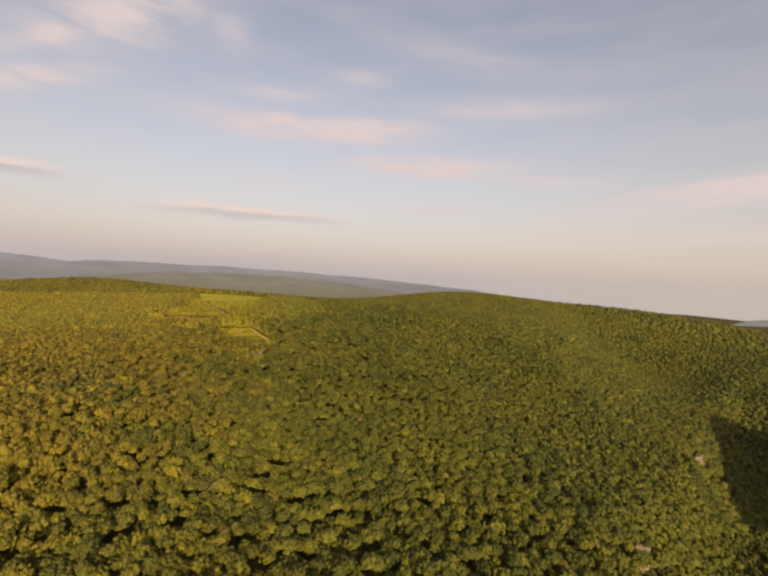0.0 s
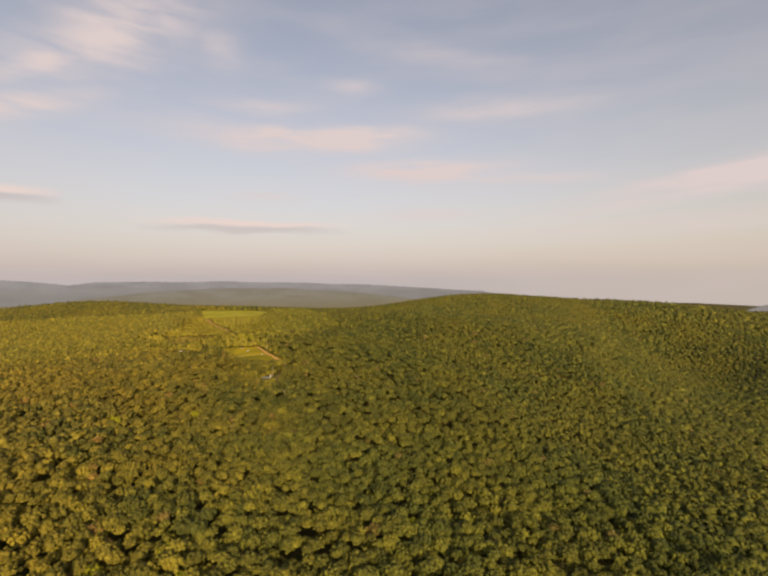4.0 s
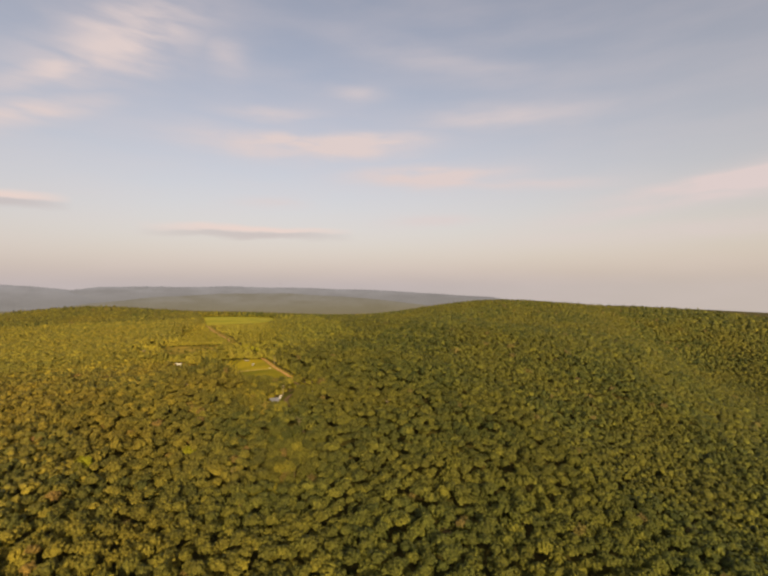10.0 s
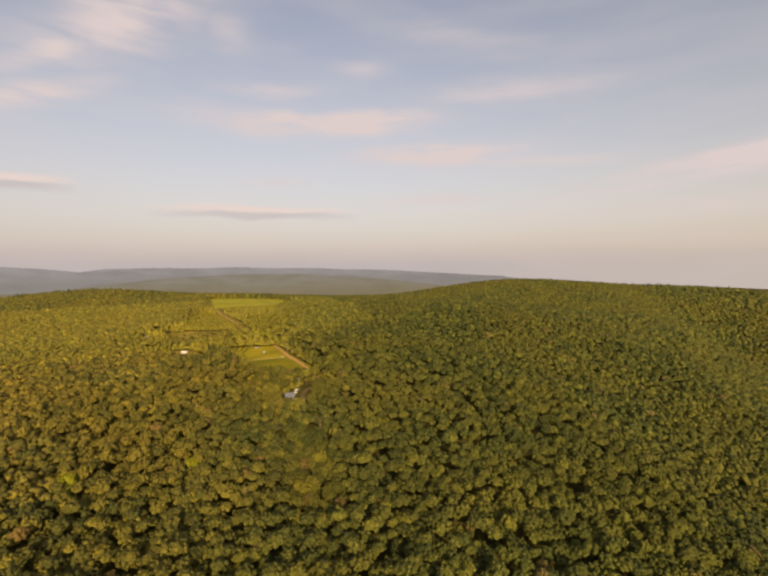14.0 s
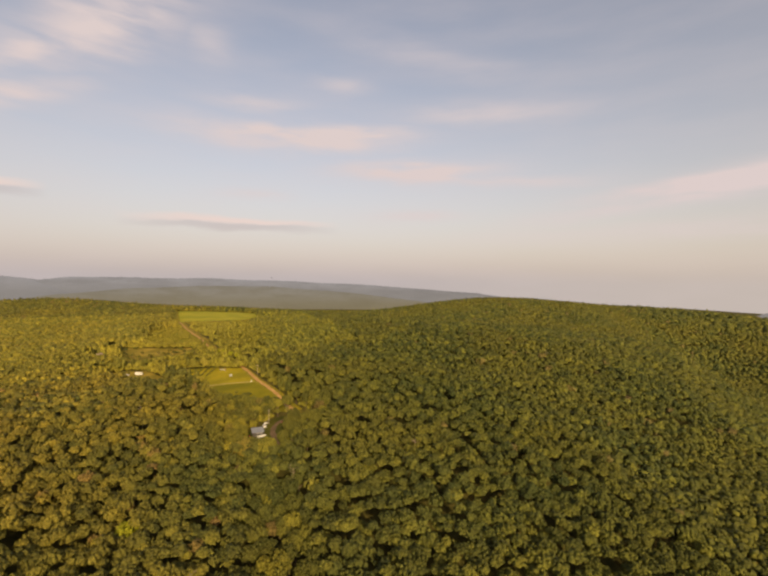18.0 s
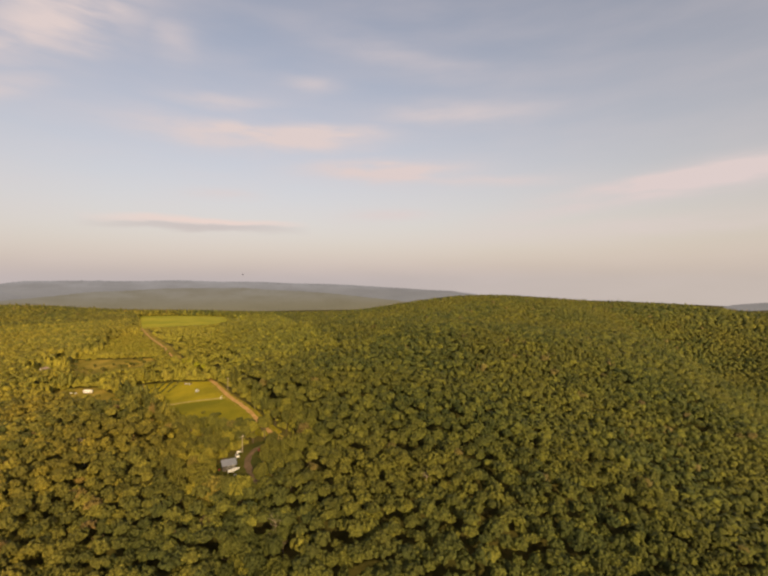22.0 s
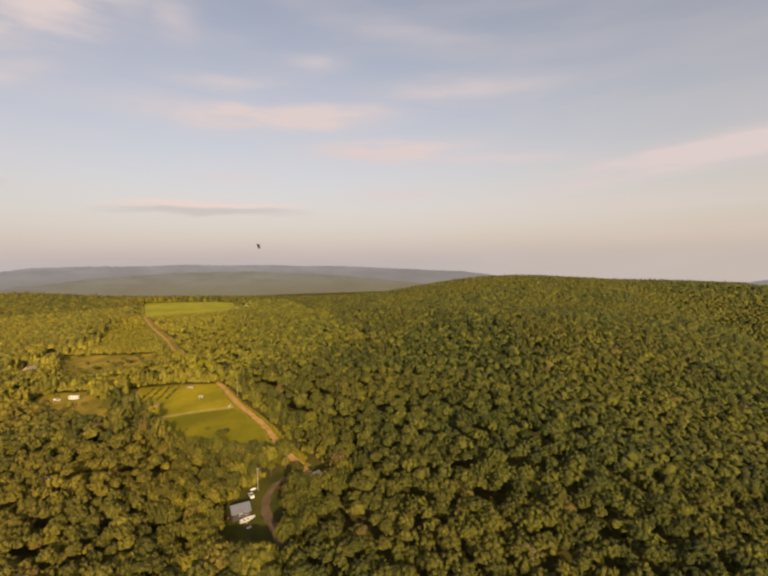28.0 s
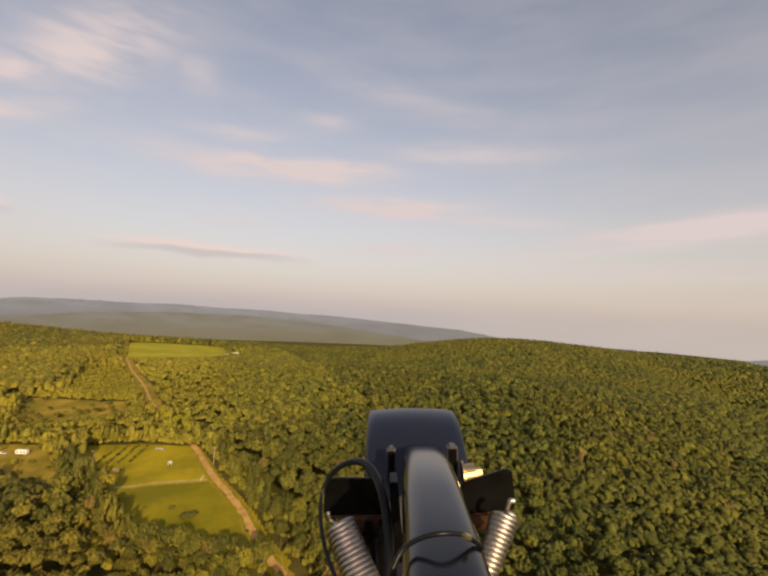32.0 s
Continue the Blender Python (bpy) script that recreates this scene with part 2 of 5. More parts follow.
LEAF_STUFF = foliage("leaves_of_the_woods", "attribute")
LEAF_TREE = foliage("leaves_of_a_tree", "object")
BARK = mottled("bark", (0.08, 0.06, 0.045), (0.20, 0.16, 0.12), 2.0, 0.9)
FLOOR = mottled("forest_floor", (0.065, 0.062, 0.016), (0.13, 0.11, 0.028), 0.08, 0.95, depth=0.1, fine=12, obj=False)
GRASS = mottled("meadow_grass", (0.24, 0.21, 0.012), (0.42, 0.335, 0.016), 0.035, 0.95, depth=0.1, fine=14, obj=False)
GREEN_GRASS = mottled("green_meadow_grass", (0.165, 0.158, 0.010), (0.31, 0.262, 0.014), 0.03, 0.95, depth=0.1, fine=14, obj=False)
FAR_GRASS = mottled("bright_hay_field", (0.28, 0.28, 0.018), (0.42, 0.38, 0.03), 0.02, 0.95, depth=0.1, fine=14, obj=False)
ROUGH_GRASS = mottled("rough_grass", (0.20, 0.165, 0.02), (0.40, 0.29, 0.045), 0.05, 0.95, depth=0.15, fine=12, obj=False)
DIRT = mottled("red_dirt", (0.42, 0.25, 0.08), (0.60, 0.38, 0.15), 0.25, 0.95, depth=0.04, fine=8, obj=False)
GRAVEL = mottled("brown_gravel", (0.12, 0.085, 0.05), (0.20, 0.135, 0.08), 0.25, 0.95, depth=0.04, fine=8, obj=False)

PALE_TRACK = mottled("pale_gravel", (0.36, 0.29, 0.12), (0.52, 0.42, 0.21), 0.3, 0.95, depth=0.04, fine=8, obj=False)
GREEN_SCRUB = mottled("green_scrub", (0.16, 0.16, 0.015), (0.30, 0.265, 0.022), 0.06, 0.95, depth=0.25, fine=10, obj=False)
# the trees' shade over the yard is put into the lawn's colour
LAWN = mottled("shade_tinted_lawn", (0.05, 0.058, 0.012), (0.10, 0.095, 0.016), 0.08, 0.95, depth=0.1, fine=12, obj=False)

# ---- the land: one sheet, a sum of broad hills ----
HILLS = ((-300, 450, 170, 12.7),
         (-100, 600, 160, 5.7),
         (30, 560, 130, 3.8),
         (150, 480, 120, -2.4),
         (250, 350, 140, -24.6),
         (480, 500, 180, -31.2),
         (300, 620, 140, 39.9),
         (150, 800, 170, 26.5),
         (-120, 1000, 220, 18.8),
         (700, 800, 260, -4.9),
         (450, 1000, 260, 27.3),
         (200, 1200, 260, 16.6),
         (-150, 1500, 300, 15.0),
         (-600, 1600, 400, 25.8),
         (900, 1100, 350, 46.9),
         (0, 250, 200, 17.5),
         (-500, 900, 350, -5.6),
         (600, 250, 250, -32.2),
         (300, 1000, 150, -15.7),
         (420, 1250, 170, 6.3),
         (620, 1230, 200, 24.3),
         (850, 800, 180, -76.1),
         (1050, 1000, 200, 24.0),
         (-350, 1800, 250, -14.0),
         (60, 1700, 220, 2.5),
         (100, 450, 90, 31.2),
         (0, 430, 90, -23.0),
         (-485, 1545, 185, 34.0))


BROW = ((330, 480, 0), (440, 580, 14), (525, 672, 32), (612, 776, 34), (660, 900, 26), (700, 1010, 18), (760, 1120, 0))


def brow(x, y):
    """The shoulder of the near hill, with a hollow behind it: height over the broad hills, along a line in the plan."""
    best = np.full(np.broadcast(x, y).shape, 1e9)
    amp, behind = np.zeros_like(best), np.zeros(best.shape, bool)
    for (ax, ay, aa), (bx, by, ba) in zip(BROW, BROW[1:]):
        u = np.clip(((x - ax) * (bx - ax) + (y - ay) * (by - ay)) / ((bx - ax) ** 2 + (by - ay) ** 2), 0, 1)
        px, py = x - ax - u * (bx - ax), y - ay - u * (by - ay)
        d = np.hypot(px, py)
        m = d < best
        best, amp = np.where(m, d, best), np.where(m, aa + u * (ba - aa), amp)
        behind = np.where(m, px * (by - ay) - py * (bx - ax) > 0, behind)
    g = amp * np.exp(-((best / np.where(behind, 70.0, 130.0)) ** 2))
    return g - behind * 25 * (amp / 35) * np.exp(-(((best - 190) / 90) ** 2))


def height(x, y):
    x, y = np.asarray(x, float), np.asarray(y, float)
    h = np.full(np.broadcast(x, y).shape, -26.58)
    for a, b, s, c in HILLS:
        h = h + c * np.exp(-((x - a) ** 2 + (y - b) ** 2) / (2 * s * s))
    h = h + 2 * np.exp(-((x + 90) ** 2 + (y - 1380) ** 2) / (2 * 190**2)) + 6 * np.exp(-((x + 80) / 130) ** 2 - ((y - 1450) / 170) ** 2)
    h = h - 11 * np.exp(-((x - 300) ** 2 + (y - 1330) ** 2) / (2 * 130**2))
    # a bluff that runs north-east, with a shaded valley beyond
    off = (x - 215) * 0.55 - (y - 150) * 0.835 + 17
    near = 1 / (1 + np.exp((np.hypot(x - 380, y - 240) - 420) / 60.0))
    # unseen hill added to the south, so that its shade falls on the valley
    h = h + 210 * np.exp(-((x - 600) ** 2 + (y + 20) ** 2) / (2 * 130**2))
    h = h - 62 * near / (1 + np.exp(-np.clip(off, -300, 300) / 7.0))
    h = h + brow(x, y)
    return h - 70 / (1 + np.exp(-(y - 2250) / 120.0)) - 50 / (1 + np.exp(-(x - 1750) / 120.0))


def ground_at(x, y):
    return float(height(x, y))


def mesh_from(name, verts, faces, mat, smooth=False, attr=None):
    """A mesh from arrays of corners and of faces with equal corner counts."""
    verts, faces = np.asarray(verts, np.float32), np.asarray(faces, np.int32)
    me = bpy.data.meshes.new(name)
    me.vertices.add(len(verts))
    me.vertices.foreach_set("co", verts.ravel())
    k = faces.shape[1]
    me.loops.add(faces.size)
    me.loops.foreach_set("vertex_index", faces.ravel())
    me.polygons.add(len(faces))
    me.polygons.foreach_set("loop_start", np.arange(0, faces.size, k, dtype=np.int32))
    me.polygons.foreach_set("use_smooth", np.full(len(faces), smooth))
    if attr is not None:
        me.attributes.new("tint", "FLOAT", "POINT").data.foreach_set("value", np.asarray(attr, np.float32))
    me.update(calc_edges=True)
    me.materials.append(mat)
    return me


def grid_sheet(xs, ys):
    gx, gy = np.meshgrid(xs, ys)
    v = np.stack([gx.ravel(), gy.ravel(), height(gx, gy).ravel()], 1)
    n = len(xs)
    i = (np.arange(len(ys) - 1)[:, None] * n + np.arange(n - 1)[None]).ravel()
    return v, np.stack([i, i + 1, i + n + 1, i + n], 1)


xs = np.r_[np.linspace(-4700, -800, 40)[:-1], np.arange(-800, 1500, 10), np.linspace(1500, 4700, 34)]
ys = np.r_[np.linspace(-1500, -100, 20)[:-1], np.arange(-100, 1700, 10), np.linspace(1700, 4800, 50)]
tagged(new("ground", mesh_from("ground", *grid_sheet(xs, ys), FLOOR, True)), "rolling forest floor with leaf litter", "ground", kind="structure")


def inside(poly, x, y):
    hit = np.zeros(np.shape(x), bool)
    for (ax, ay), (bx, by) in zip(poly, poly[1:] + poly[:1]):
        hit ^= ((ay > y) != (by > y)) & (x < (bx - ax) * (y - ay) / (by - ay + 1e-9) + ax)
    return hit


def spline(points, step):
    """A smooth line through a few points, as an array of places in the plan."""
    p = np.array([points[0], *points, points[-1]], float)
    out = []
    for a, b, c, d in zip(p, p[1:], p[2:], p[3:]):
        n = max(2, int(np.linalg.norm(c - b) / step))
        t = np.linspace(0, 1, n, endpoint=False)[:, None]
        out.append(0.5 * (2 * b + (c - a) * t + (2 * a - 5 * b + 4 * c - d) * t**2 + (3 * b - a - 3 * c + d) * t**3))
    return np.concatenate([*out, p[-1:]])


def patch(name, poly, cell, mat, lift, label, category):
    """A draped, ragged-edged piece of open land."""
    p = np.array(poly)
    (x0, y0), (x1, y1) = p.min(0) - cell, p.max(0) + cell
    gx, gy = np.meshgrid(np.arange(x0, x1, cell), np.arange(y0, y1, cell))
    n = gx.shape[1]
    keep = inside(poly, gx[:-1, :-1] + cell / 2, gy[:-1, :-1] + cell / 2).ravel()
    i = (np.arange(gx.shape[0] - 1)[:, None] * n + np.arange(n - 1)[None]).ravel()[keep]
    f = np.stack([i, i + 1, i + n + 1, i + n], 1)
    used, f = np.unique(f, return_inverse=True)
    x, y = gx.ravel()[used], gy.ravel()[used]
    v = np.stack([x, y, height(x, y) + lift], 1)
    return tagged(new(name, mesh_from(name, v, f.reshape(-1, 4), mat, True)), label, category, kind="structure")


def lane(name, points, width, mat, lift, label):
    """A draped strip with slightly wandering edges."""
    c = spline(points, 2.0)
    t = np.gradient(c, axis=0)
    t /= np.linalg.norm(t, axis=1, keepdims=True)
    side = np.stack([-t[:, 1], t[:, 0]], 1)
    rng = np.random.default_rng(len(points))
    cols = []
    for k in (-1, -0.5, 0, 0.5, 1):
        w = width / 2 * k * (1 + (0.18 * rng.standard_normal(len(c)) if abs(k) == 1 else 0))
        q = c + side * np.reshape(w, (-1, 1))
        cols.append(np.c_[q, height(q[:, 0], q[:, 1]) + lift - 0.04 * (abs(k) == 0.5)])
    v = np.stack(cols, 1).reshape(-1, 3)
    i = (np.arange(len(c) - 1)[:, None] * 5 + np.arange(4)[None]).ravel()
    return tagged(new(name, mesh_from(name, v, np.stack([i, i + 1, i + 6, i + 5], 1), mat, True)), label, "road", kind="structure")


FIELD = [(-6, 700), (-42, 722), (-78, 736), (-72, 706), (-72, 676), (-50, 645), (-38, 618), (-35, 601), (-16, 590), (-2, 582), (12, 570), (29, 556), (33, 562), (26, 584), (22, 604), (14, 630), (6, 650), (0, 674)]
LOWER_FIELD = [(1, 645), (-22, 651), (-42, 653), (-50, 645), (-38, 618), (-35, 601), (-16, 590), (-2, 582), (12, 570), (29, 556), (32, 562), (25, 584), (21, 604), (13, 630)]
TRAILER_YARD = [(-146, 768), (-128, 762), (-106, 750), (-96, 728), (-84, 706), (-78, 690), (-82, 676), (-92, 682), (-106, 694), (-118, 706), (-132, 724), (-142, 746)]
COTTAGE_YARD = [(-194, 877), (-176, 877), (-176, 857), (-194, 857)]
STRIP = [(-172, 916), (-150, 908), (-118, 882), (-72, 854), (-64, 812), (-84, 806), (-102, 812), (-126, 800), (-142, 816), (-156, 850)]
FAR_FIELD = [(-180, 1490), (14, 1470), (18, 1290), (13, 1190), (-25, 1168), (-80, 1172), (-134, 1190), (-152, 1300)]
FARM_YARD = [(18, 1228), (48, 1228), (48, 1188), (18, 1188)]
SCRUB = [(-146, 946), (-166, 1070), (-128, 1103), (-106, 1045), (-76, 926), (-84, 884), (-118, 916)]
YARD = [(-8, 512), (-8, 528), (-6, 540), (4, 547), (12, 555), (24, 556), (38, 552), (40, 540), (28, 534), (19, 530), (17, 516), (8, 500)]
ROAD = [(36, 536), (30, 553), (22, 580), (18, 602), (11, 627), (4, 648), (-2, 672), (-8, 697), (-22, 740), (-41, 801), (-55, 852), (-73, 935), (-103, 1050), (-136, 1203)]
patch("field", FIELD, 1.0, GRASS, 0.10, "sunlit yellow-green mown hay meadow", "field")
patch("field", LOWER_FIELD, 1.0, GREEN_GRASS, 0.115, "greener mown meadow below the farm track", "field")
patch("field", TRAILER_YARD, 1.0, ROUGH_GRASS, 0.10, "rough grass clearing round two white trailers", "clearing")
patch("field", STRIP, 1.5, ROUGH_GRASS, 0.10, "dry brown grass clearing in the woods", "clearing")
patch("field", FAR_FIELD, 3.0, FAR_GRASS, 0.12, "distant bright green hay field", "field")
patch("field", SCRUB, 2.0, GREEN_SCRUB, 0.11, "light green scrubby field with young trees", "clearing")
patch("field", YARD, 1.0, LAWN, 0.10, "grass yard round the house, tinted dark for shade", "yard")
lane("verge", ROAD[1:8], 7.0, ROUGH_GRASS, 0.13, "brown grass verge along the dirt road")
lane("verge", ROAD[9:], 15.0, ROUGH_GRASS, 0.13, "light grass verge along the far road")
lane("road", ROAD[:9], 3.1, DIRT, 0.17, "reddish dirt road along the wood's edge")
lane("road", ROAD[8:], 2.4, DIRT, 0.175, "far stretch of the reddish dirt road")
lane("road", [(0, 648), (-22, 654), (-42, 656), (-52, 662), (-68, 680)], 1.9, PALE_TRACK, 0.15, "pale gravel farm track across the meadow")
lane("road", [(16, 508), (13.5, 514), (11.3, 524), (10.2, 534), (12.5, 543), (18, 548.5), (27, 551)], 3.6, GRAVEL, 0.16, "brown gravel drive beside the house")

# ---- far hills, hazy, beyond the woods ----


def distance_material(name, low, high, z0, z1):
    """Hills so far off that only their tone is left: haze painted into a glowing colour, thicker lower down the slope
    or higher up the crest.
    """
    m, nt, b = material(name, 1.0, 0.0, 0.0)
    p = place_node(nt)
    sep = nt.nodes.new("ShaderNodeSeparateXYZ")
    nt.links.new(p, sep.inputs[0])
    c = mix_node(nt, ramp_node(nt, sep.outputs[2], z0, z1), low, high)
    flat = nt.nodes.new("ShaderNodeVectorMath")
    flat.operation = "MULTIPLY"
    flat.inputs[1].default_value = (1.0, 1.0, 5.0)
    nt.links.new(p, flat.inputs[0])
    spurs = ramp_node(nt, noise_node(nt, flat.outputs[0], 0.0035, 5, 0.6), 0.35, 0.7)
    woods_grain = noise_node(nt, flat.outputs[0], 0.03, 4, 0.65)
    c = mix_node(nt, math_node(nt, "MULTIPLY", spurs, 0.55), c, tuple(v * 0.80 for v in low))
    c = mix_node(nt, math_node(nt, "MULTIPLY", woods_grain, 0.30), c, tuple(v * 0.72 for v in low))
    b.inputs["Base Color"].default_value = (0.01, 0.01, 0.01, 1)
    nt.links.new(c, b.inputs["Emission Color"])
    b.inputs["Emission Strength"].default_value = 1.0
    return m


def ridge(name, far, tops, mat, label, depth=350.0):
    """A long wooded ridge at a distance: (azimuth, elevation) of its crest, in degrees, seen from the middle of the flight."""
    a = np.array([q[0] for q in tops][::-1], float)
    e = np.array([q[1] for q in tops][::-1], float)
    az = np.arange(a[0], a[-1], 0.1)
    el = np.interp(az, a, e)
    w = np.exp(-np.linspace(-2, 2, 9) ** 2)
    el = np.convolve(np.pad(el, 4, "edge"), w / w.sum(), "valid")
    rng = np.random.default_rng(5)
    swell = np.convolve(rng.standard_normal(len(el) + 40), np.ones(41) / 41, "valid")
    el = el + 0.16 * swell + 0.012 * rng.standard_normal(len(el))
    cols = []
    for back, drop in ((-depth, 260), (-depth * 0.45, 110), (-depth * 0.15, 30), (0, 0), (200, 120)):
        r = far + back
        z = 99 + far * np.tan(np.radians(el)) - drop
        cols.append(np.stack([-4 - np.sin(np.radians(az)) * r, 200 + np.cos(np.radians(az)) * r, z], 1))
    v = np.stack(cols, 1).reshape(-1, 3)
    i = (np.arange(len(az) - 1)[:, None] * 5 + np.arange(4)[None]).ravel()
    return tagged(new(name, mesh_from(name, v, np.stack([i, i + 5, i + 6, i + 1], 1), mat, True)), label, "hills", kind="structure")


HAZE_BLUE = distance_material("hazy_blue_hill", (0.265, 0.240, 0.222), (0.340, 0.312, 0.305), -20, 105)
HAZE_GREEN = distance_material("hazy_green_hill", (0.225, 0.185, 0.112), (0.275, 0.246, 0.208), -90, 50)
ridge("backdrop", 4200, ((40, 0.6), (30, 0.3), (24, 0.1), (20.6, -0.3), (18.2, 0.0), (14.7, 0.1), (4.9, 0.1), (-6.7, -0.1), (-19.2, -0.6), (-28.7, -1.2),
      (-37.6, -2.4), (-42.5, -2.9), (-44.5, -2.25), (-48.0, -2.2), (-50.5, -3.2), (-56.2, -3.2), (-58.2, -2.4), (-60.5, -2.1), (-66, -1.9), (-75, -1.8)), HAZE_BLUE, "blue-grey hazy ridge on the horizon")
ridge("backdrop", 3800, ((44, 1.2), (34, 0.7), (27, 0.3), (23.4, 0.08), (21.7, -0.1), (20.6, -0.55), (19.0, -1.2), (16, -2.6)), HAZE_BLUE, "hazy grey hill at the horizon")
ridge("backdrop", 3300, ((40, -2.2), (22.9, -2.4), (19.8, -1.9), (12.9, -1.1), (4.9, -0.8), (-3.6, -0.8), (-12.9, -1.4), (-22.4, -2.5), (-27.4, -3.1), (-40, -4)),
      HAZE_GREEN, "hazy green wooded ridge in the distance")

# ---- trees ----


def icosahedron(sub=0):
    bm = bmesh.new()
    bmesh.ops.create_icosphere(bm, subdivisions=sub + 1, radius=1.0)
    bm.verts.ensure_lookup_table()
    v = np.array([q.co[:] for q in bm.verts])
    f = np.array([[q.index for q in g.verts] for g in bm.faces])
    bm.free()
    return v, f


def crown_template(seed, lumps, sub=0, leaves=0, leaf=0.09):
    """An uneven broadleaf crown of radius about 1, its base at z = 0: a core, billows all over its upper side, and loose leaf sprays on the outline."""
    rng = np.random.default_rng(seed)
    bv, bf = icosahedron(sub)
    normal = bv[bf].mean(1)
    normal /= np.linalg.norm(normal, axis=1, keepdims=True)
    vs, fs, n = [], [], 0
    clumps = []
    lop = rng.uniform(0.80, 1.15, 8)

    def add(c, r, squash=0.85, rough=0.25):
        nonlocal n
        w = bv * (1 + rough * rng.standard_normal((len(bv), 1))) * r * np.array([1, 1, squash])
        out = c - np.array([0, 0, 0.35])
        keep = bf[normal[:, 2] > -0.6] if np.linalg.norm(out) < 0.35 else bf[(normal @ (out / np.linalg.norm(out)) > 0.0) & (normal[:, 2] > -0.55)]
        used, keep = np.unique(keep, return_inverse=True)
        vs.append(w[used] + c)
        fs.append(keep.reshape(-1, 3) + n)
        n += len(used)
        clumps.append((c, r))

    add(np.array([0, 0, 0.5]), 0.74 if lumps else 0.95, 0.72, 0.10 if lumps else 0.25)
    golden = math.pi * (3 - 5**0.5)
    for k in range(lumps):
        u = 1 - (k + 0.5) / lumps * 1.2
        a = golden * k + rng.uniform(-0.35, 0.35)
        q = math.sqrt(max(0.0, 1 - u * u))
        reach = rng.uniform(0.66, 1.02) * lop[int(a / 0.7853982) % 8]
        c = np.array([math.cos(a) * q * reach, math.sin(a) * q * reach, 0.55 + u * 0.58 * reach])
        add(c, rng.uniform(0.75, 1.3) * 1.05 / max(lumps, 3) ** 0.46)
    for k in range(leaves):
        d = rng.standard_normal(3)
        d /= np.linalg.norm(d)
        d[2] = abs(d[2]) if rng.random() < 0.75 else d[2]
        c, r = clumps[rng.integers(0, len(clumps))]
        c = c + d * r * np.array([1, 1, 0.85]) * rng.uniform(0.9, 1.15)
        vs.append(c + leaf * rng.standard_normal((3, 3)))
        fs.append(np.array([[0, 1, 2]]) + n)
        n += 3
    return np.concatenate(vs), np.concatenate(fs)


def woods(name, where, radius, tall, templates, rng, label, low, skirt):
    """Many crowns in one mesh; those with a skirt have leaves down to the ground, as at a forest's edge."""
    vs, fs, ts, n = [], [], [], 0
    pick = rng.integers(0, len(templates), len(where))
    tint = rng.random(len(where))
    # low and young trees tinted lighter, with distance haze also put into the colour
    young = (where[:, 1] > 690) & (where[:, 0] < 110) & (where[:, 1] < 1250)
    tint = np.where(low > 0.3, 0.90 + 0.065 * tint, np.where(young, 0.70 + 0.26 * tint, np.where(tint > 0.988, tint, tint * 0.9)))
    for k, (tv, tf) in enumerate(templates):
        idx = np.nonzero(pick == k)[0]
        if not len(idx):
            continue
        a = rng.uniform(0, 2 * math.pi, len(idx))
        c, s = np.cos(a)[:, None], np.sin(a)[:, None]
        r = radius[idx][:, None]
        x, y = tv[None, :, 0] * r, tv[None, :, 1] * r
        deep = np.where(skirt[idx], np.maximum(tall[idx] * 0.8, radius[idx]), radius[idx] * rng.uniform(1.0, 1.45, len(idx)))[:, None]
        foot = where[idx, 2:3] + tall[idx][:, None] * 1.04 - deep * 1.18
        v = np.stack([c * x - s * y + where[idx, 0:1], s * x + c * y + where[idx, 1:2], tv[None, :, 2] * deep + foot], -1)
        vs.append(v.reshape(-1, 3))
        fs.append((tf[None] + (np.arange(len(idx)) * len(tv))[:, None, None] + n).reshape(-1, 3))
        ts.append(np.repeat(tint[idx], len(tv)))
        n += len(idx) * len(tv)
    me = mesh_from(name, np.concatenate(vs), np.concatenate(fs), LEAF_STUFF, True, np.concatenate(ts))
    return tagged(new(name, me), label, "woods", kind="stuff")


def jittered(x0, x1, y0, y1, step, rng):
    gx, gy = np.meshgrid(np.arange(x0, x1, step), np.arange(y0, y1, step))
    gx = gx + step * (0.5 * (np.arange(gx.shape[0]) % 2)[:, None] + rng.uniform(-0.38, 0.38, gx.shape))
    gy = gy + step * rng.uniform(-0.38, 0.38, gx.shape)
    return gx.ravel(), gy.ravel()


def spacing_to_line(x, y, line):
    d = np.full(x.shape, 1e9)
    for (ax, ay), (bx, by) in zip(line, line[1:]):
        u = np.clip(((x - ax) * (bx - ax) + (y - ay) * (by - ay)) / ((bx - ax) ** 2 + (by - ay) ** 2), 0, 1)
        d = np.minimum(d, np.hypot(x - ax - u * (bx - ax), y - ay - u * (by - ay)))
    return d


def wooded(x, y):
    """Where trees stand: not in the open land, nor on the roads."""
    ok = np.ones(x.shape, bool)
    for poly in (FIELD, TRAILER_YARD, STRIP, FAR_FIELD, YARD, SCRUB, COTTAGE_YARD, FARM_YARD):
        ok &= ~inside(poly, x, y)
    ok &= spacing_to_line(x, y, ROAD[1:8]) > 4.8
    ok &= (np.hypot(x - 192, y - 171) > 6.5) & (np.hypot(x - 433, y - 331) > 9)
    ok &= (spacing_to_line(x, y, ROAD[8:]) > 7.5) | (y < 775)
    return ok


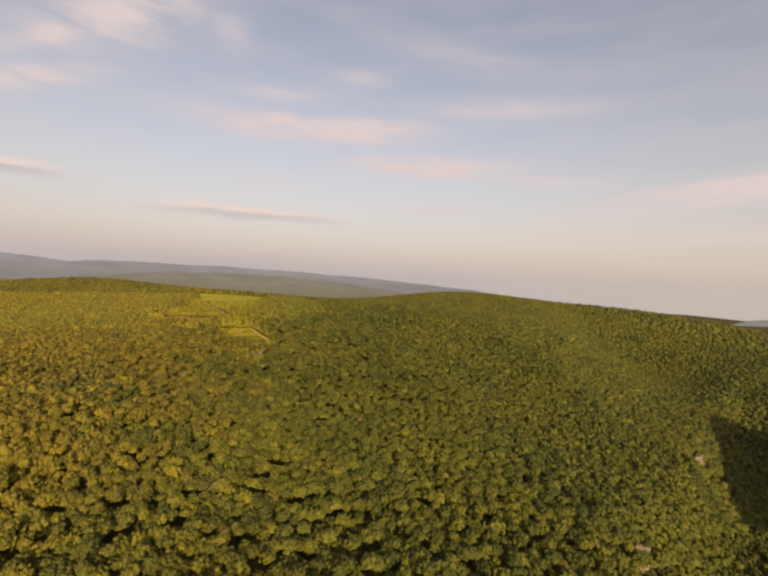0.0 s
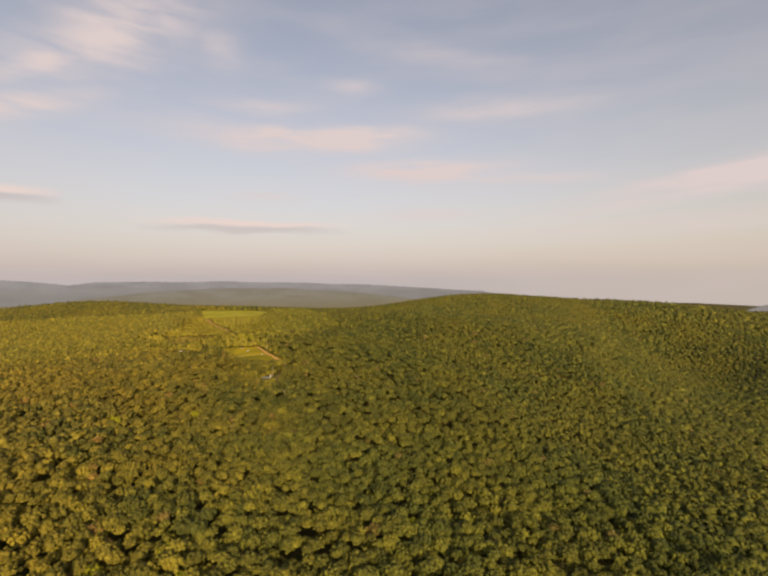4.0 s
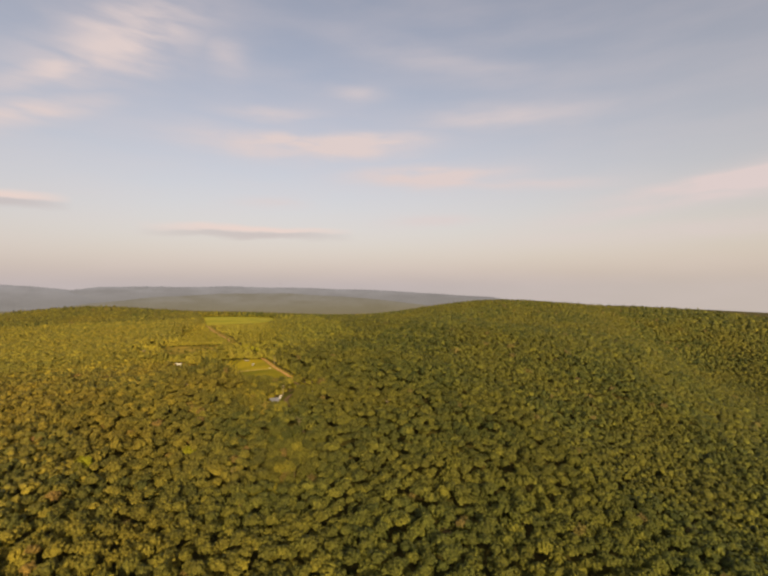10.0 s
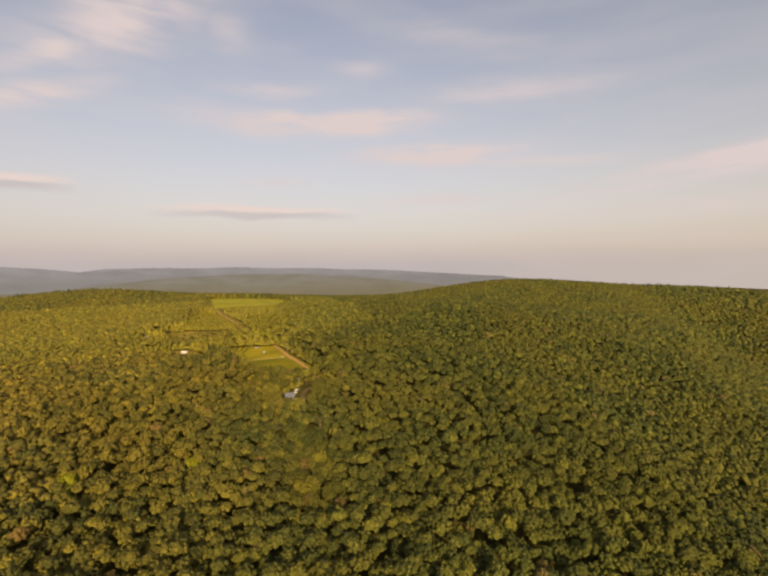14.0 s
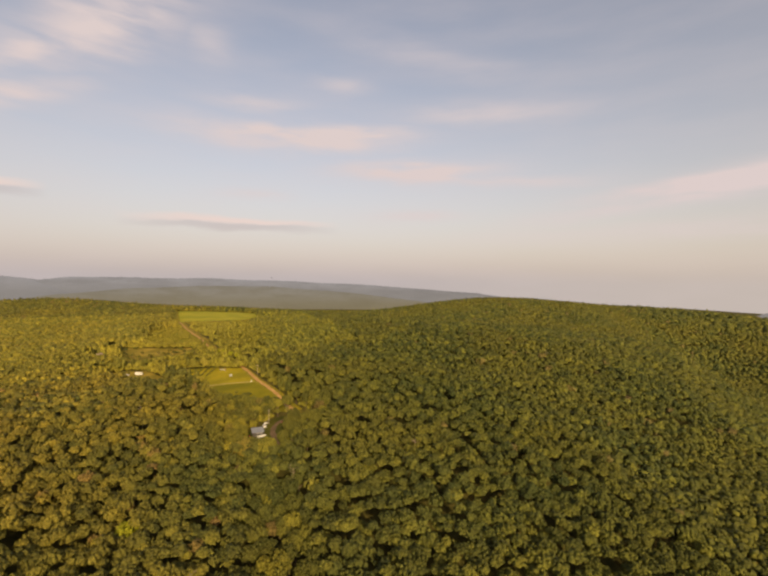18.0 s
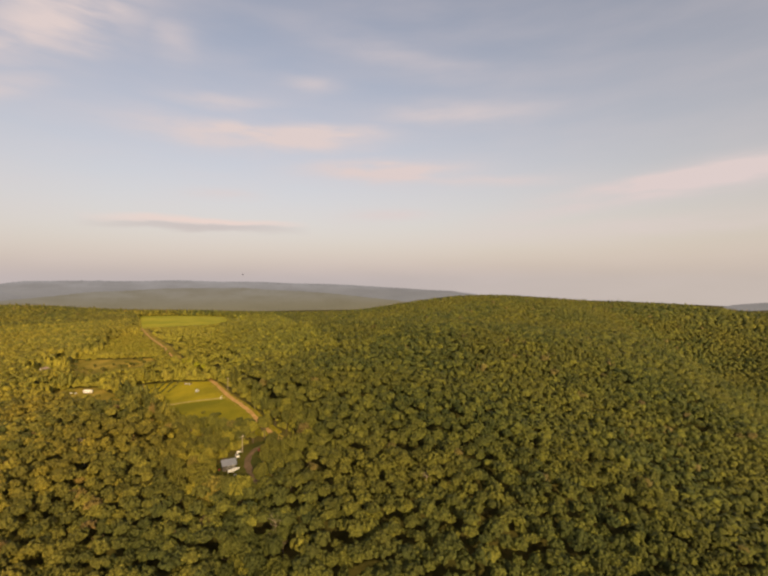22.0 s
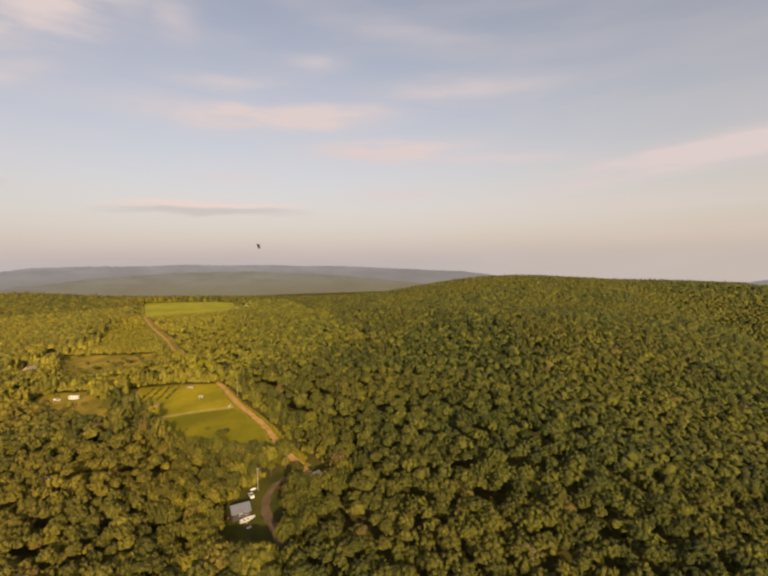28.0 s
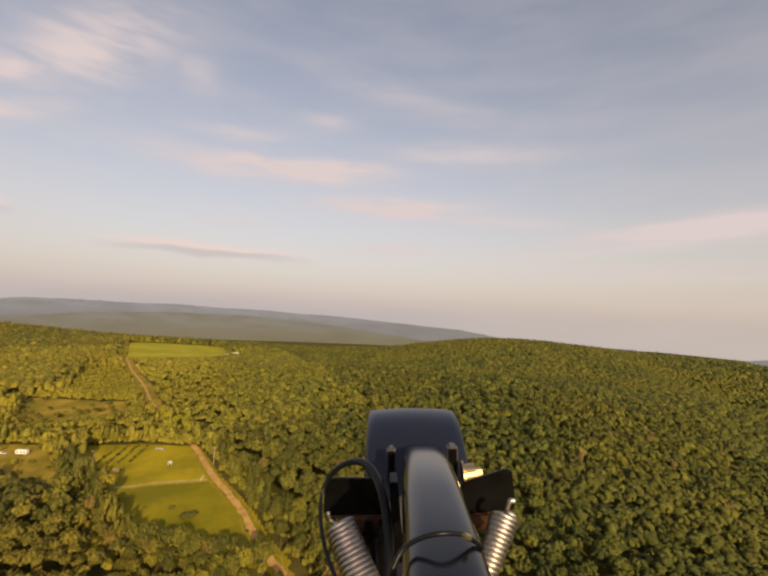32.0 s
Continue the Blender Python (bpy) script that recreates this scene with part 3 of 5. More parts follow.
def in_sight(x, y):
    ok = np.zeros(x.shape, bool)
    for py in (0, 100, 200, 300, 384):
        az = np.degrees(np.arctan2(-(x + 4), y - py))
        ok |= (az > -68) & (az < 32) & (np.hypot(x + 4, y - py) > 70)
    return ok


def singled(x, y):
    """The strip under the flight, and the land round the house and meadow, where every tree is a thing of its own."""
    return ((x > -8) & (x < 20) & (y > 370) & (y < 460)) | (np.hypot((x - 8) / 45, (y - 545) / 56) < 1)


FLIGHT = [(-4, 110), (-4, 500)]
rng = np.random.default_rng(11)
NEAR = [crown_template(k, 19, 0, 60, 0.10) for k in range(14)]
MID = [crown_template(20 + k, 5, 0, 9, 0.15) for k in range(10)]
FAR = [crown_template(40 + k, 0, 0, 7, 0.2) for k in range(6)]


def lowness(x, y):
    """0 in the high forest, 1 in the scrub round the fields and houses."""
    scrub = np.clip((y - 675) / 40, 0, 1) * np.clip((18 - x - (y - 700) * 0.03) / 14, 0, 1) * np.clip((x + 210 - np.clip(y - 800, 0, 200) * 0.25) / 50, 0, 1) * np.clip((1420 - y) / 60, 0, 1)
    scrub = scrub * np.where((y < 830) & (x < -30), 0.5, 1.0)
    yard = 0.2 * np.exp(-(((x - 5) / 30) ** 2 + ((y - 505) / 32) ** 2))
    edge = 0.75 * np.exp(-(((x + 12) / 34) ** 2 + ((y - 572) / 24) ** 2))
    return np.clip(np.maximum(np.maximum(scrub, yard), edge), 0, 1)


def low_before(x, y, tall):
    """South of the clearings the trees are young and rise slowly, as old farmland grows back."""
    for poly, rise, reach in ((TRAILER_YARD, 0.18, 40), (COTTAGE_YARD, 0.22, 40), (STRIP, 0.17, 50), (SCRUB, 0.14, 50), (FAR_FIELD, 0.085, 110), (FARM_YARD, 0.09, 90)):
        c = np.mean(poly, 0)
        d = (np.array([0, 330]) - c) / np.linalg.norm(np.array([0, 330]) - c)
        for k in range(10, 0, -1):
            s = reach * k / 10
            m = inside(poly, x - d[0] * s, y - d[1] * s)
            tall = np.where(m, np.minimum(tall, 1.6 + rise * s), tall)
    return tall


OPEN_LAND = (FIELD, TRAILER_YARD, STRIP, FAR_FIELD, YARD, SCRUB, COTTAGE_YARD, FARM_YARD)


def near_open(x, y):
    """How far it is to the nearest open land or road."""
    d = spacing_to_line(x, y, ROAD)
    for poly in OPEN_LAND:
        d = np.minimum(d, spacing_to_line(x, y, poly + poly[:1]))
    return d


def plant(step, d0, d1, lo, hi, templates, label, high=(12.0, 17.5)):
    x, y = jittered(-1300, 1500, -250, 2250, step, rng)
    # the flight looks to the east of its way, so the near stand reaches farther on that side
    d = spacing_to_line(x, y, FLIGHT)
    lean = d / (1 + np.where(y < 470, np.interp(x, [-120, -40, 40, 160], [-0.28, -0.28, 0.36, 0.36]), 0.0))
    ok = ((lean if d0 <= 150 else d) >= d0) & ((lean if d1 <= 150 else d) < d1) & in_sight(x, y) & wooded(x, y) & ~singled(x, y)
    ok &= ~((x > 150) & (y > 1800)) & ~((x > 480) & (y > 1650))
    x, y = x[ok], y[ok]
    w = np.stack([x, y, height(x, y)], 1)
    r = rng.uniform(lo, hi, len(x))
    low = lowness(x, y) * np.where((rng.random(len(x)) < 0.2) & (y < 800), 0.35, rng.uniform(0.5, 1.2, len(x)))
    r = r * (1 - rng.uniform(0.15, 0.62, len(x)) * low)
    tall = (rng.uniform(*high, len(x)) + 0.5 * (r - lo)) * (1 - np.where(y > 1060, 0.84, 0.70) * np.minimum(low, 1))
    # the forest's edge is ragged: some trees are only half grown
    half = (near_open(x, y) < 16) & (rng.random(len(x)) < 0.7)
    tall = np.where(half, tall * rng.uniform(0.35, 0.8, len(x)), tall)
    r = np.where(half, np.minimum(r * rng.uniform(0.85, 1.25, len(x)), tall * 0.6), r)
    cut = low_before(x, y, tall)
    r = np.where(cut < tall, np.minimum(r, 1.0 + cut * 0.32), r)
    return w, r, cut, templates, label, low


def plant_around():
    """The forest goes on beside and behind the flight."""
    x, y = jittered(-360, 360, -260, 520, 6.2, rng)
    ok = ~in_sight(x, y) & wooded(x, y) & ~singled(x, y)
    x, y = x[ok], y[ok]
    r = rng.uniform(2.8, 4.4, len(x))
    return np.stack([x, y, height(x, y)], 1), r, rng.uniform(12.0, 17.0, len(x)), FAR, "broadleaf forest beside the flight", np.zeros(len(x))


def plant_east():
    """The far forest goes on over the brink of the eastern upland."""
    x, y = jittered(480, 1950, 700, 2100, 12.5, rng)
    ok = ((x >= 1500) | (y >= 1650)) & in_sight(x, y) & (np.hypot(x, y - 300) < 2300)
    x, y = x[ok], y[ok]
    return np.stack([x, y, height(x, y)], 1), rng.uniform(6.0, 9.0, len(x)), rng.uniform(9.0, 13.0, len(x)), FAR, "distant forest on the eastern upland", np.zeros(len(x))


def plant_edges():
    """Low growth along the edges of the open land and the roads, where the forest shows its foot."""
    x, y = jittered(-260, 80, 480, 1600, 3.2, rng)
    ok = wooded(x, y)
    d = spacing_to_line(x, y, ROAD[1:8])
    for poly in (FIELD, TRAILER_YARD, STRIP, FAR_FIELD, YARD, SCRUB, COTTAGE_YARD):
        d = np.minimum(d, spacing_to_line(x, y, poly + poly[:1]))
    ok &= (d < 11) & (d > 1.0) & (rng.random(len(x)) < 0.8)
    x, y = x[ok], y[ok]
    r = rng.uniform(1.3, 3.0, len(x))
    cut = low_before(x, y, r * rng.uniform(1.4, 2.4, len(x)))
    r = np.minimum(r, cut * 0.75)
    return np.stack([x, y, height(x, y)], 1), r, cut, MID, "low bushes along the forest's edge", np.full(len(x), 0.5)


def plant_saplings():
    x, y = jittered(-180, -60, 880, 1110, 4.2, rng)
    ok = inside(SCRUB, x, y) & (rng.random(len(x)) < 0.6)
    x, y = x[ok], y[ok]
    r = rng.uniform(0.8, 2.0, len(x))
    return np.stack([x, y, height(x, y)], 1), r, r * rng.uniform(1.2, 2.0, len(x)), MID, "young bushy trees in the scrubby field", np.full(len(x), 0.5)


for args in (plant_saplings(), plant(4.8, 0, 150, 2.0, 3.7, NEAR, "dense green broadleaf forest in evening sun", (11.0, 17.4)),
             plant(5.3, 150, 420, 2.3, 4.0, MID, "broadleaf forest canopy on the ridge", (11.8, 16.2)),
             plant(6.5, 420, 1100, 3.4, 5.2, FAR, "far forest canopy on the hills", (11.6, 14.8)),
             plant(12.0, 1100, 2200, 6.0, 9.0, FAR, "distant forest canopy", (9.0, 13.0)),
             plant_around(), plant_edges(), plant_east()):
    w, r, tall, templates, label, low = args
    woods("woods", w, r, tall, templates, rng, label, low, near_open(w[:, 0], w[:, 1]) < rng.uniform(3, 11, len(w)))

# ---- helpers for things ----


def part(name, bm, mat, parent, label="", smooth=False, at=None):
    """Links a bmesh as one mesh object under a thing or a part."""
    me = bpy.data.meshes.new(name)
    bm.to_mesh(me)
    bm.free()
    for p in me.polygons:
        p.use_smooth = smooth
    me.materials.append(mat)
    ob = new(name, me)
    ob.parent = parent
    if at is not None:
        ob.matrix_basis = at
    if label:
        ob["label"] = label
    return ob


def thing(name, m, label, category, group=""):
    ob = new(name)
    ob.empty_display_size = 0.3
    ob.matrix_basis = m
    return tagged(ob, label, category, group)


def box(x0, x1, y0, y1, z0, z1, bevel=0.0, bm=None):
    bm = bm or bmesh.new()
    r = bmesh.ops.create_cube(bm, size=1.0)
    bmesh.ops.transform(bm, verts=r["verts"], matrix=Matrix.Translation(((x0 + x1) / 2, (y0 + y1) / 2, (z0 + z1) / 2)) @ Matrix.Diagonal((x1 - x0, y1 - y0, z1 - z0, 1)))
    if bevel:
        edges = list({e for v in r["verts"] for e in v.link_edges})
        bmesh.ops.bevel(bm, geom=edges, offset=bevel, segments=2, affect="EDGES")
    return bm


def rod(a, b, r0, r1=None, seg=10, bm=None, cap=True):
    bm = bm or bmesh.new()
    a, b = Vector(a), Vector(b)
    r = bmesh.ops.create_cone(bm, cap_ends=cap, segments=seg, radius1=r0, radius2=r0 if r1 is None else r1, depth=(b - a).length)
    turn = (b - a).to_track_quat("Z", "Y").to_matrix().to_4x4()
    bmesh.ops.transform(bm, verts=r["verts"], matrix=Matrix.Translation((a + b) / 2) @ turn)
    return bm


def tube(points, radius, seg=10, bm=None, step=None):
    """A round bar along a smooth line of points; radius may be a list."""
    bm = bm or bmesh.new()
    p = [Vector(q) for q in points]
    rad = radius if isinstance(radius, (list, tuple)) else [radius] * len(p)
    rings, up = [], None
    for k, q in enumerate(p):
        t = (p[min(k + 1, len(p) - 1)] - p[max(k - 1, 0)]).normalized()
        if up is None:
            up = t.orthogonal().normalized()
        up = (up - t * up.dot(t)).normalized()
        side = t.cross(up)
        rings.append([bm.verts.new(q + (up * math.cos(2 * math.pi * j / seg) + side * math.sin(2 * math.pi * j / seg)) * rad[k]) for j in range(seg)])
    for r0, r1 in zip(rings, rings[1:]):
        for j in range(seg):
            bm.faces.new((r0[j], r0[(j + 1) % seg], r1[(j + 1) % seg], r1[j]))
    bm.faces.new(rings[0][::-1])
    bm.faces.new(rings[-1])
    return bm


def smooth_line(points, n):
    """n places on a smooth line through points in space."""
    p = [Vector(points[0]), *map(Vector, points), Vector(points[-1])]
    out, segs = [], len(points) - 1
    for k in range(n):
        u = k / (n - 1) * segs
        i = min(int(u), segs - 1)
        t = u - i
        a, b, c, d = p[i : i + 4]
        out.append(0.5 * (2 * b + (c - a) * t + (2 * a - 5 * b + 4 * c - d) * t**2 + (3 * b - a - 3 * c + d) * t**3))
    return out


def plain(name, col, rough=0.5, metal=0.0, wear=0.25, scale=3.0, spec=0.5):
    """Paint or metal with faint dirt and uneven gloss."""
    m, nt, b = material(name, rough, metal, spec)
    n = noise_node(nt, place_node(nt, True), scale, 6, 0.65)
    c = mix_node(nt, math_node(nt, "MULTIPLY", ramp_node(nt, n, 0.4, 0.8), wear), col, tuple(v * 0.45 + 0.02 for v in col))
    nt.links.new(c, b.inputs["Base Color"])
    r = math_node(nt, "ADD", math_node(nt, "MULTIPLY", n, 0.25), max(rough - 0.12, 0.02))
    nt.links.new(r, b.inputs["Roughness"])
    return m


def ground_pose(x, y, rz=0.0, lift=0.0):
    return pose(x, y, ground_at(x, y) + lift, 0, 0, rz)


# ---- single trees ----
rng_tree = np.random.default_rng(77)


def tree_template(seed):
    """A broadleaf tree, 10 m tall: a tapered trunk with limbs, and a clumped crown."""
    rng = np.random.default_rng(seed)
    bm = bmesh.new()
    lean = rng.uniform(-0.4, 0.4, 2)
    top = Vector((lean[0], lean[1], 6.2))
    tube(smooth_line([(0, 0, -0.6), (lean[0] * 0.2, lean[1] * 0.2, 2.5), top], 6), [0.30, 0.25, 0.22, 0.18, 0.14, 0.08], 7, bm)
    for k in range(5):
        a = 2 * math.pi * k / 5 + rng.uniform(-0.4, 0.4)
        z = rng.uniform(3.4, 5.4)
        s = Vector((lean[0], lean[1], 0)) * z / 6.2
        e = s + Vector((math.cos(a) * rng.uniform(1.6, 2.6), math.sin(a) * rng.uniform(1.6, 2.6), z + rng.uniform(1.2, 2.2)))
        tube(smooth_line([s + Vector((0, 0, z)), (s + Vector((0, 0, z)) + e) / 2 + Vector((0, 0, -0.2)), e], 4), [0.12, 0.10, 0.07, 0.03], 5, bm)
    cv, cf = crown_template(seed + 100, 46, 0, 420, 0.075)
    r = 3.2
    cm = mesh_from("crown", cv * np.array([r, r, r * 1.45]) + np.array([lean[0], lean[1], 4.4]), cf, LEAF_TREE, True)
    ob = thing("tree", pose(0, 0, -500), "broadleaf forest tree with a clumped, sunlit green crown", "tree", "forest trees below the flight")
    part("trunk", bm, BARK, ob, smooth=True)
    c = new("crown", cm)
    c.parent = ob
    return ob


TREES = [tree_template(k) for k in range(6)]
tx, ty = jittered(-60, 80, 320, 620, 5.9, rng_tree)
ok = singled(tx, ty) & wooded(tx, ty) & (np.hypot((tx + 0.5) / 9, (ty - 530) / 11) > 1) & (np.hypot(tx - 32.6, ty - 538) > 7.0) & (np.hypot(tx - 26.2, ty - 535) > 4.5) & (np.hypot(tx - 19.3, ty - 543) > 4) & (spacing_to_line(tx, ty, ROAD[:4]) > 6.0) & (spacing_to_line(tx, ty, [(16, 508), (11, 524), (10, 534), (12, 543), (18, 549), (27, 551)]) > 4)
for x, y in zip(tx[ok], ty[ok]):
    low = float(lowness(np.array([x]), np.array([y]))[0])
    s = rng_tree.uniform(1.1, 1.5) * (1 - 0.48 * low)
    t = copy_thing(TREES[rng_tree.integers(0, 6)], ground_pose(x, y, rng_tree.uniform(0, 360)) @ Matrix.Diagonal((s * rng_tree.uniform(0.76, 0.92), s * 0.84, s, 1)))
    if low > 0.35:
        tagged(t, "small broadleaf tree beside the yard and meadow", "tree", "trees round the house")
for x, y, s in ((12.5, 563, 1.0), (-6, 498, 1.7), (0, 495, 1.75), (-12, 503, 1.65), (5.5, 492, 1.7), (-14, 586, 1.1), (-8, 581, 1.25), (-2, 576, 1.15), (3, 572, 1.05), (-21, 590, 1.2), (-27, 594, 1.15), (26, 545, 0.85), (29, 533, 0.8), (2, 551, 0.7), (6, 557, 0.7), (-3, 547, 0.7), (15, 556, 0.6), (-9, 541, 0.8), (-66, 664, 1.15), (-57, 652, 1.2), (-47, 640, 1.4), (-78, 682, 1.1), (-41, 622, 1.2), (-37, 607, 1.1), (-52, 648, 1.3), (-36, 598, 1.0), (-55, 660, 1.0), (-71, 690, 1.0), (-80, 712, 1.0), (-84, 698, 0.9), (-76, 722, 1.05)):
    tagged(copy_thing(TREES[int(y) % 6], ground_pose(x, y, x * 31) @ Matrix.Diagonal((s, s, s, 1))), "broadleaf tree standing alone at the meadow", "tree", "meadow trees")
for x, y, s in ((-97, 856, 0.75), (-128, 812, 0.7), (-118, 818, 0.6), (-104, 822, 0.55), (-92, 820, 0.6), (-80, 818, 0.65), (-140, 832, 0.65), (-150, 846, 0.6), (-133, 850, 0.45), (-112, 838, 0.45), (-158, 880, 0.6), (-70, 830, 0.6), (-74, 842, 0.5)):
    tagged(copy_thing(TREES[int(-x) % 6], ground_pose(x, y, x * 17) @ Matrix.Diagonal((s * 1.15, s * 1.15, s, 1))), "young broadleaf tree in the dry grass clearing", "tree", "clearing trees")
for t in TREES:
    for c in list(t.children):
        bpy.data.objects.remove(c)
    bpy.data.objects.remove(t)


def bush_mesh(seed, w, h):
    cv, cf = crown_template(seed, 22, 0, 160, 0.08)
    return mesh_from("bush", cv * np.array([w, w, h]) - np.array([0, 0, 0.12 * h]), cf, LEAF_TREE, True)


LEAF_BRIGHT = mottled("young_yellow_green_leaves", (0.16, 0.17, 0.012), (0.30, 0.30, 0.018), 0.9, 0.8, depth=0.3, fine=3)


def bright_tree(x, y, s, seed):
    """A light yellow-green tree that stands out of the canopy."""
    ob = thing("tree", ground_pose(x, y, seed * 40), "light yellow-green tree standing out of the canopy", "tree", "light trees in the woods")
    part("trunk", tube(smooth_line([(0, 0, -0.6), (0.1, 0.1, 4), (0.2, 0, 8 * s)], 5), [0.3, 0.26, 0.22, 0.16, 0.08], 7), BARK, ob, smooth=True)
    cv, cf = crown_template(seed + 500, 40, 0, 320, 0.075)
    c = new("crown", mesh_from("crown", cv * np.array([3.6 * s, 3.6 * s, 5.2 * s]) + np.array([0.2, 0, 7.5 * s]), cf, LEAF_BRIGHT, True))
    c.parent = ob


for k, (x, y, s) in enumerate(((-108, 417, 1.3), (-55, 435, 1.2), (-104, 406, 1.15), (-38, 232, 1.2), (-31, 215, 1.1), (-60, 225, 1.15), (60, 240, 1.1), (118, 330, 1.15), (-24, 742, 0.8), (-17, 730, 0.75), (-31, 757, 0.85), (-38, 772, 0.7))):
    bright_tree(x, y, s, k)

BUSHES = [bush_mesh(300 + k, 1.6, 1.5) for k in range(3)]


def bush(x, y, s, label, group="", name="bush"):
    ob = new(name, BUSHES[int(abs(x * 7 + y)) % 3])
    ob.matrix_basis = ground_pose(x, y, (x * 57) % 360) @ Matrix.Diagonal((s, s, s, 1))
    return tagged(ob, label, "bush", group)


# shrub rows in the far half of the meadow
for row in range(4):
    for k in range(13):
        bush(-64 + row * 6.5 + k * 0.6 + rng_tree.uniform(-0.5, 0.5), 692 + k * 2.5, rng_tree.uniform(0.45, 0.85), "low dark shrub in a planted row", "shrub rows in the meadow", "shrub")
for x, y, s in ((-7.5, 611, 1.9), (-4.5, 613, 1.3), (-15, 622, 1.1), (18, 590, 0.5), (-27, 628, 0.6), (-66, 668, 2.0), (-61, 672, 1.6), (6, 590, 0.6)):
    bush(x, y, s, "leafy bush standing alone in the meadow")


for poly, n, label in ((STRIP, 26, "green bush growing in the dry grass clearing"), (TRAILER_YARD, 16, "leafy bush in the rough grass clearing")):
    bx, by = np.array(poly).T
    placed = 0
    while placed < n:
        x, y = rng_tree.uniform(bx.min(), bx.max()), rng_tree.uniform(by.min(), by.max())
        if inside(poly, x, y) and math.hypot(x + 118, y - 738) > 14 and rng_tree.random() < 0.35 + 0.65 * (spacing_to_line(np.array([x]), np.array([y]), poly + poly[:1])[0] < 7):
            bush(x, y, rng_tree.uniform(0.8, 2.2), label, "bushes in the clearings")
            placed += 1


def bare_tree(x, y, h, seed):
    """A dead, pale tree with bare branches."""
    rng = np.random.default_rng(seed)
    ob = thing("dead_tree", ground_pose(x, y), "dead bare tree with pale grey branches", "tree", "dead trees")
    bm = tube(smooth_line([(0, 0, -0.5), (0.2, 0.1, h * 0.5), (0.1, 0.3, h)], 7), [0.28, 0.25, 0.22, 0.18, 0.14, 0.1, 0.04], 7)
    part("trunk", bm, DEAD_WOOD, ob, smooth=True)
    for k in range(12):
        a, z = rng.uniform(0, 6.28), h * rng.uniform(0.4, 0.95)
        n = h * rng.uniform(0.18, 0.34)
        d = Vector((math.cos(a), math.sin(a), rng.uniform(0.4, 1.0))).normalized() * n
        s = Vector((0.15, 0.15, z))
        bm = tube([s, s + d * 0.5 + Vector((0, 0, 0.1 * n)), s + d], [0.09, 0.06, 0.02], 5)
        for j in range(3):
            q = s + d * rng.uniform(0.4, 0.9)
            tube([q, q + Vector(rng.uniform(-1, 1, 3)) * n * 0.35], [0.03, 0.01], 4, bm)
        part("branch", bm, DEAD_WOOD, ob)


DEAD_WOOD = mottled("dead_wood", (0.20, 0.16, 0.11), (0.34, 0.28, 0.20), 1.5, 0.9)
for k, (x, y, h) in enumerate(((34, 590, 9), (37, 586, 8), (-63, 690, 11), (-47, 208, 19), (-18, 203, 19), (-26, 395, 17), (16, 456, 16), (81, 452, 16), (287, 610, 17), (-76, 570, 16), (-80, 700, 10))):
    bare_tree(x, y, h, k)

# ---- buildings ----
METAL_ROOF = plain("grey_metal_roof", (0.20, 0.215, 0.255), 0.5, 0.2, 0.5, 1.2)
PALE_ROOF = plain("pale_metal_roof", (0.62, 0.60, 0.56), 0.45, 0.2, 0.4, 1.0)
TAN_ROOF = plain("tan_shingles", (0.34, 0.25, 0.20), 0.8, 0, 0.5, 1.5)
WALL_GREY = plain("grey_siding", (0.42, 0.38, 0.32), 0.8, 0, 0.4, 1.5)
WALL_RED = plain("red_brown_siding", (0.06, 0.052, 0.048), 0.8, 0, 0.4, 1.5)
WHITE = plain("white_paint", (0.80, 0.79, 0.76), 0.45, 0, 0.25, 1.5)
DARK = plain("dark_trim", (0.05, 0.05, 0.05), 0.6, 0, 0.3)
GLASS = plain("window_glass", (0.03, 0.035, 0.04), 0.08, 0, 0.1)
TYRE = plain("black_rubber", (0.025, 0.025, 0.025), 0.85, 0, 0.3)
WOOD = mottled("weathered_wood", (0.20, 0.15, 0.10), (0.36, 0.29, 0.21), 3.0, 0.85)
PALE_WOOD = mottled("sun_bleached_wood", (0.42, 0.36, 0.27), (0.60, 0.52, 0.40), 3.0, 0.85)
ROCK = mottled("pale_sandstone", (0.34, 0.27, 0.19), (0.58, 0.48, 0.36), 0.35, 0.9, depth=0.25, fine=6)


def gable(w, d, h, rise, over, thick, bm=None):
    """A pitched roof of two slopes, ridge along x, eaves at height h."""
    bm = bm or bmesh.new()
    drop = rise * over / (d / 2)
    prof = [(-d / 2 - over, h - drop), (0, h + rise), (d / 2 + over, h - drop), (d / 2 + over, h - drop + thick), (0, h + rise + thick), (-d / 2 - over, h - drop + thick)]
    ends = [[bm.verts.new((sx * (w / 2 + over), y, z)) for y, z in prof] for sx in (-1, 1)]
    for k in range(6):
        bm.faces.new((ends[0][k], ends[0][(k + 1) % 6], ends[1][(k + 1) % 6], ends[1][k]))
    for e in ends:
        bm.faces.new((e[0], e[1], e[4], e[5]))
        bm.faces.new((e[1], e[2], e[3], e[4]))
    bmesh.ops.recalc_face_normals(bm, faces=bm.faces)
    return bm


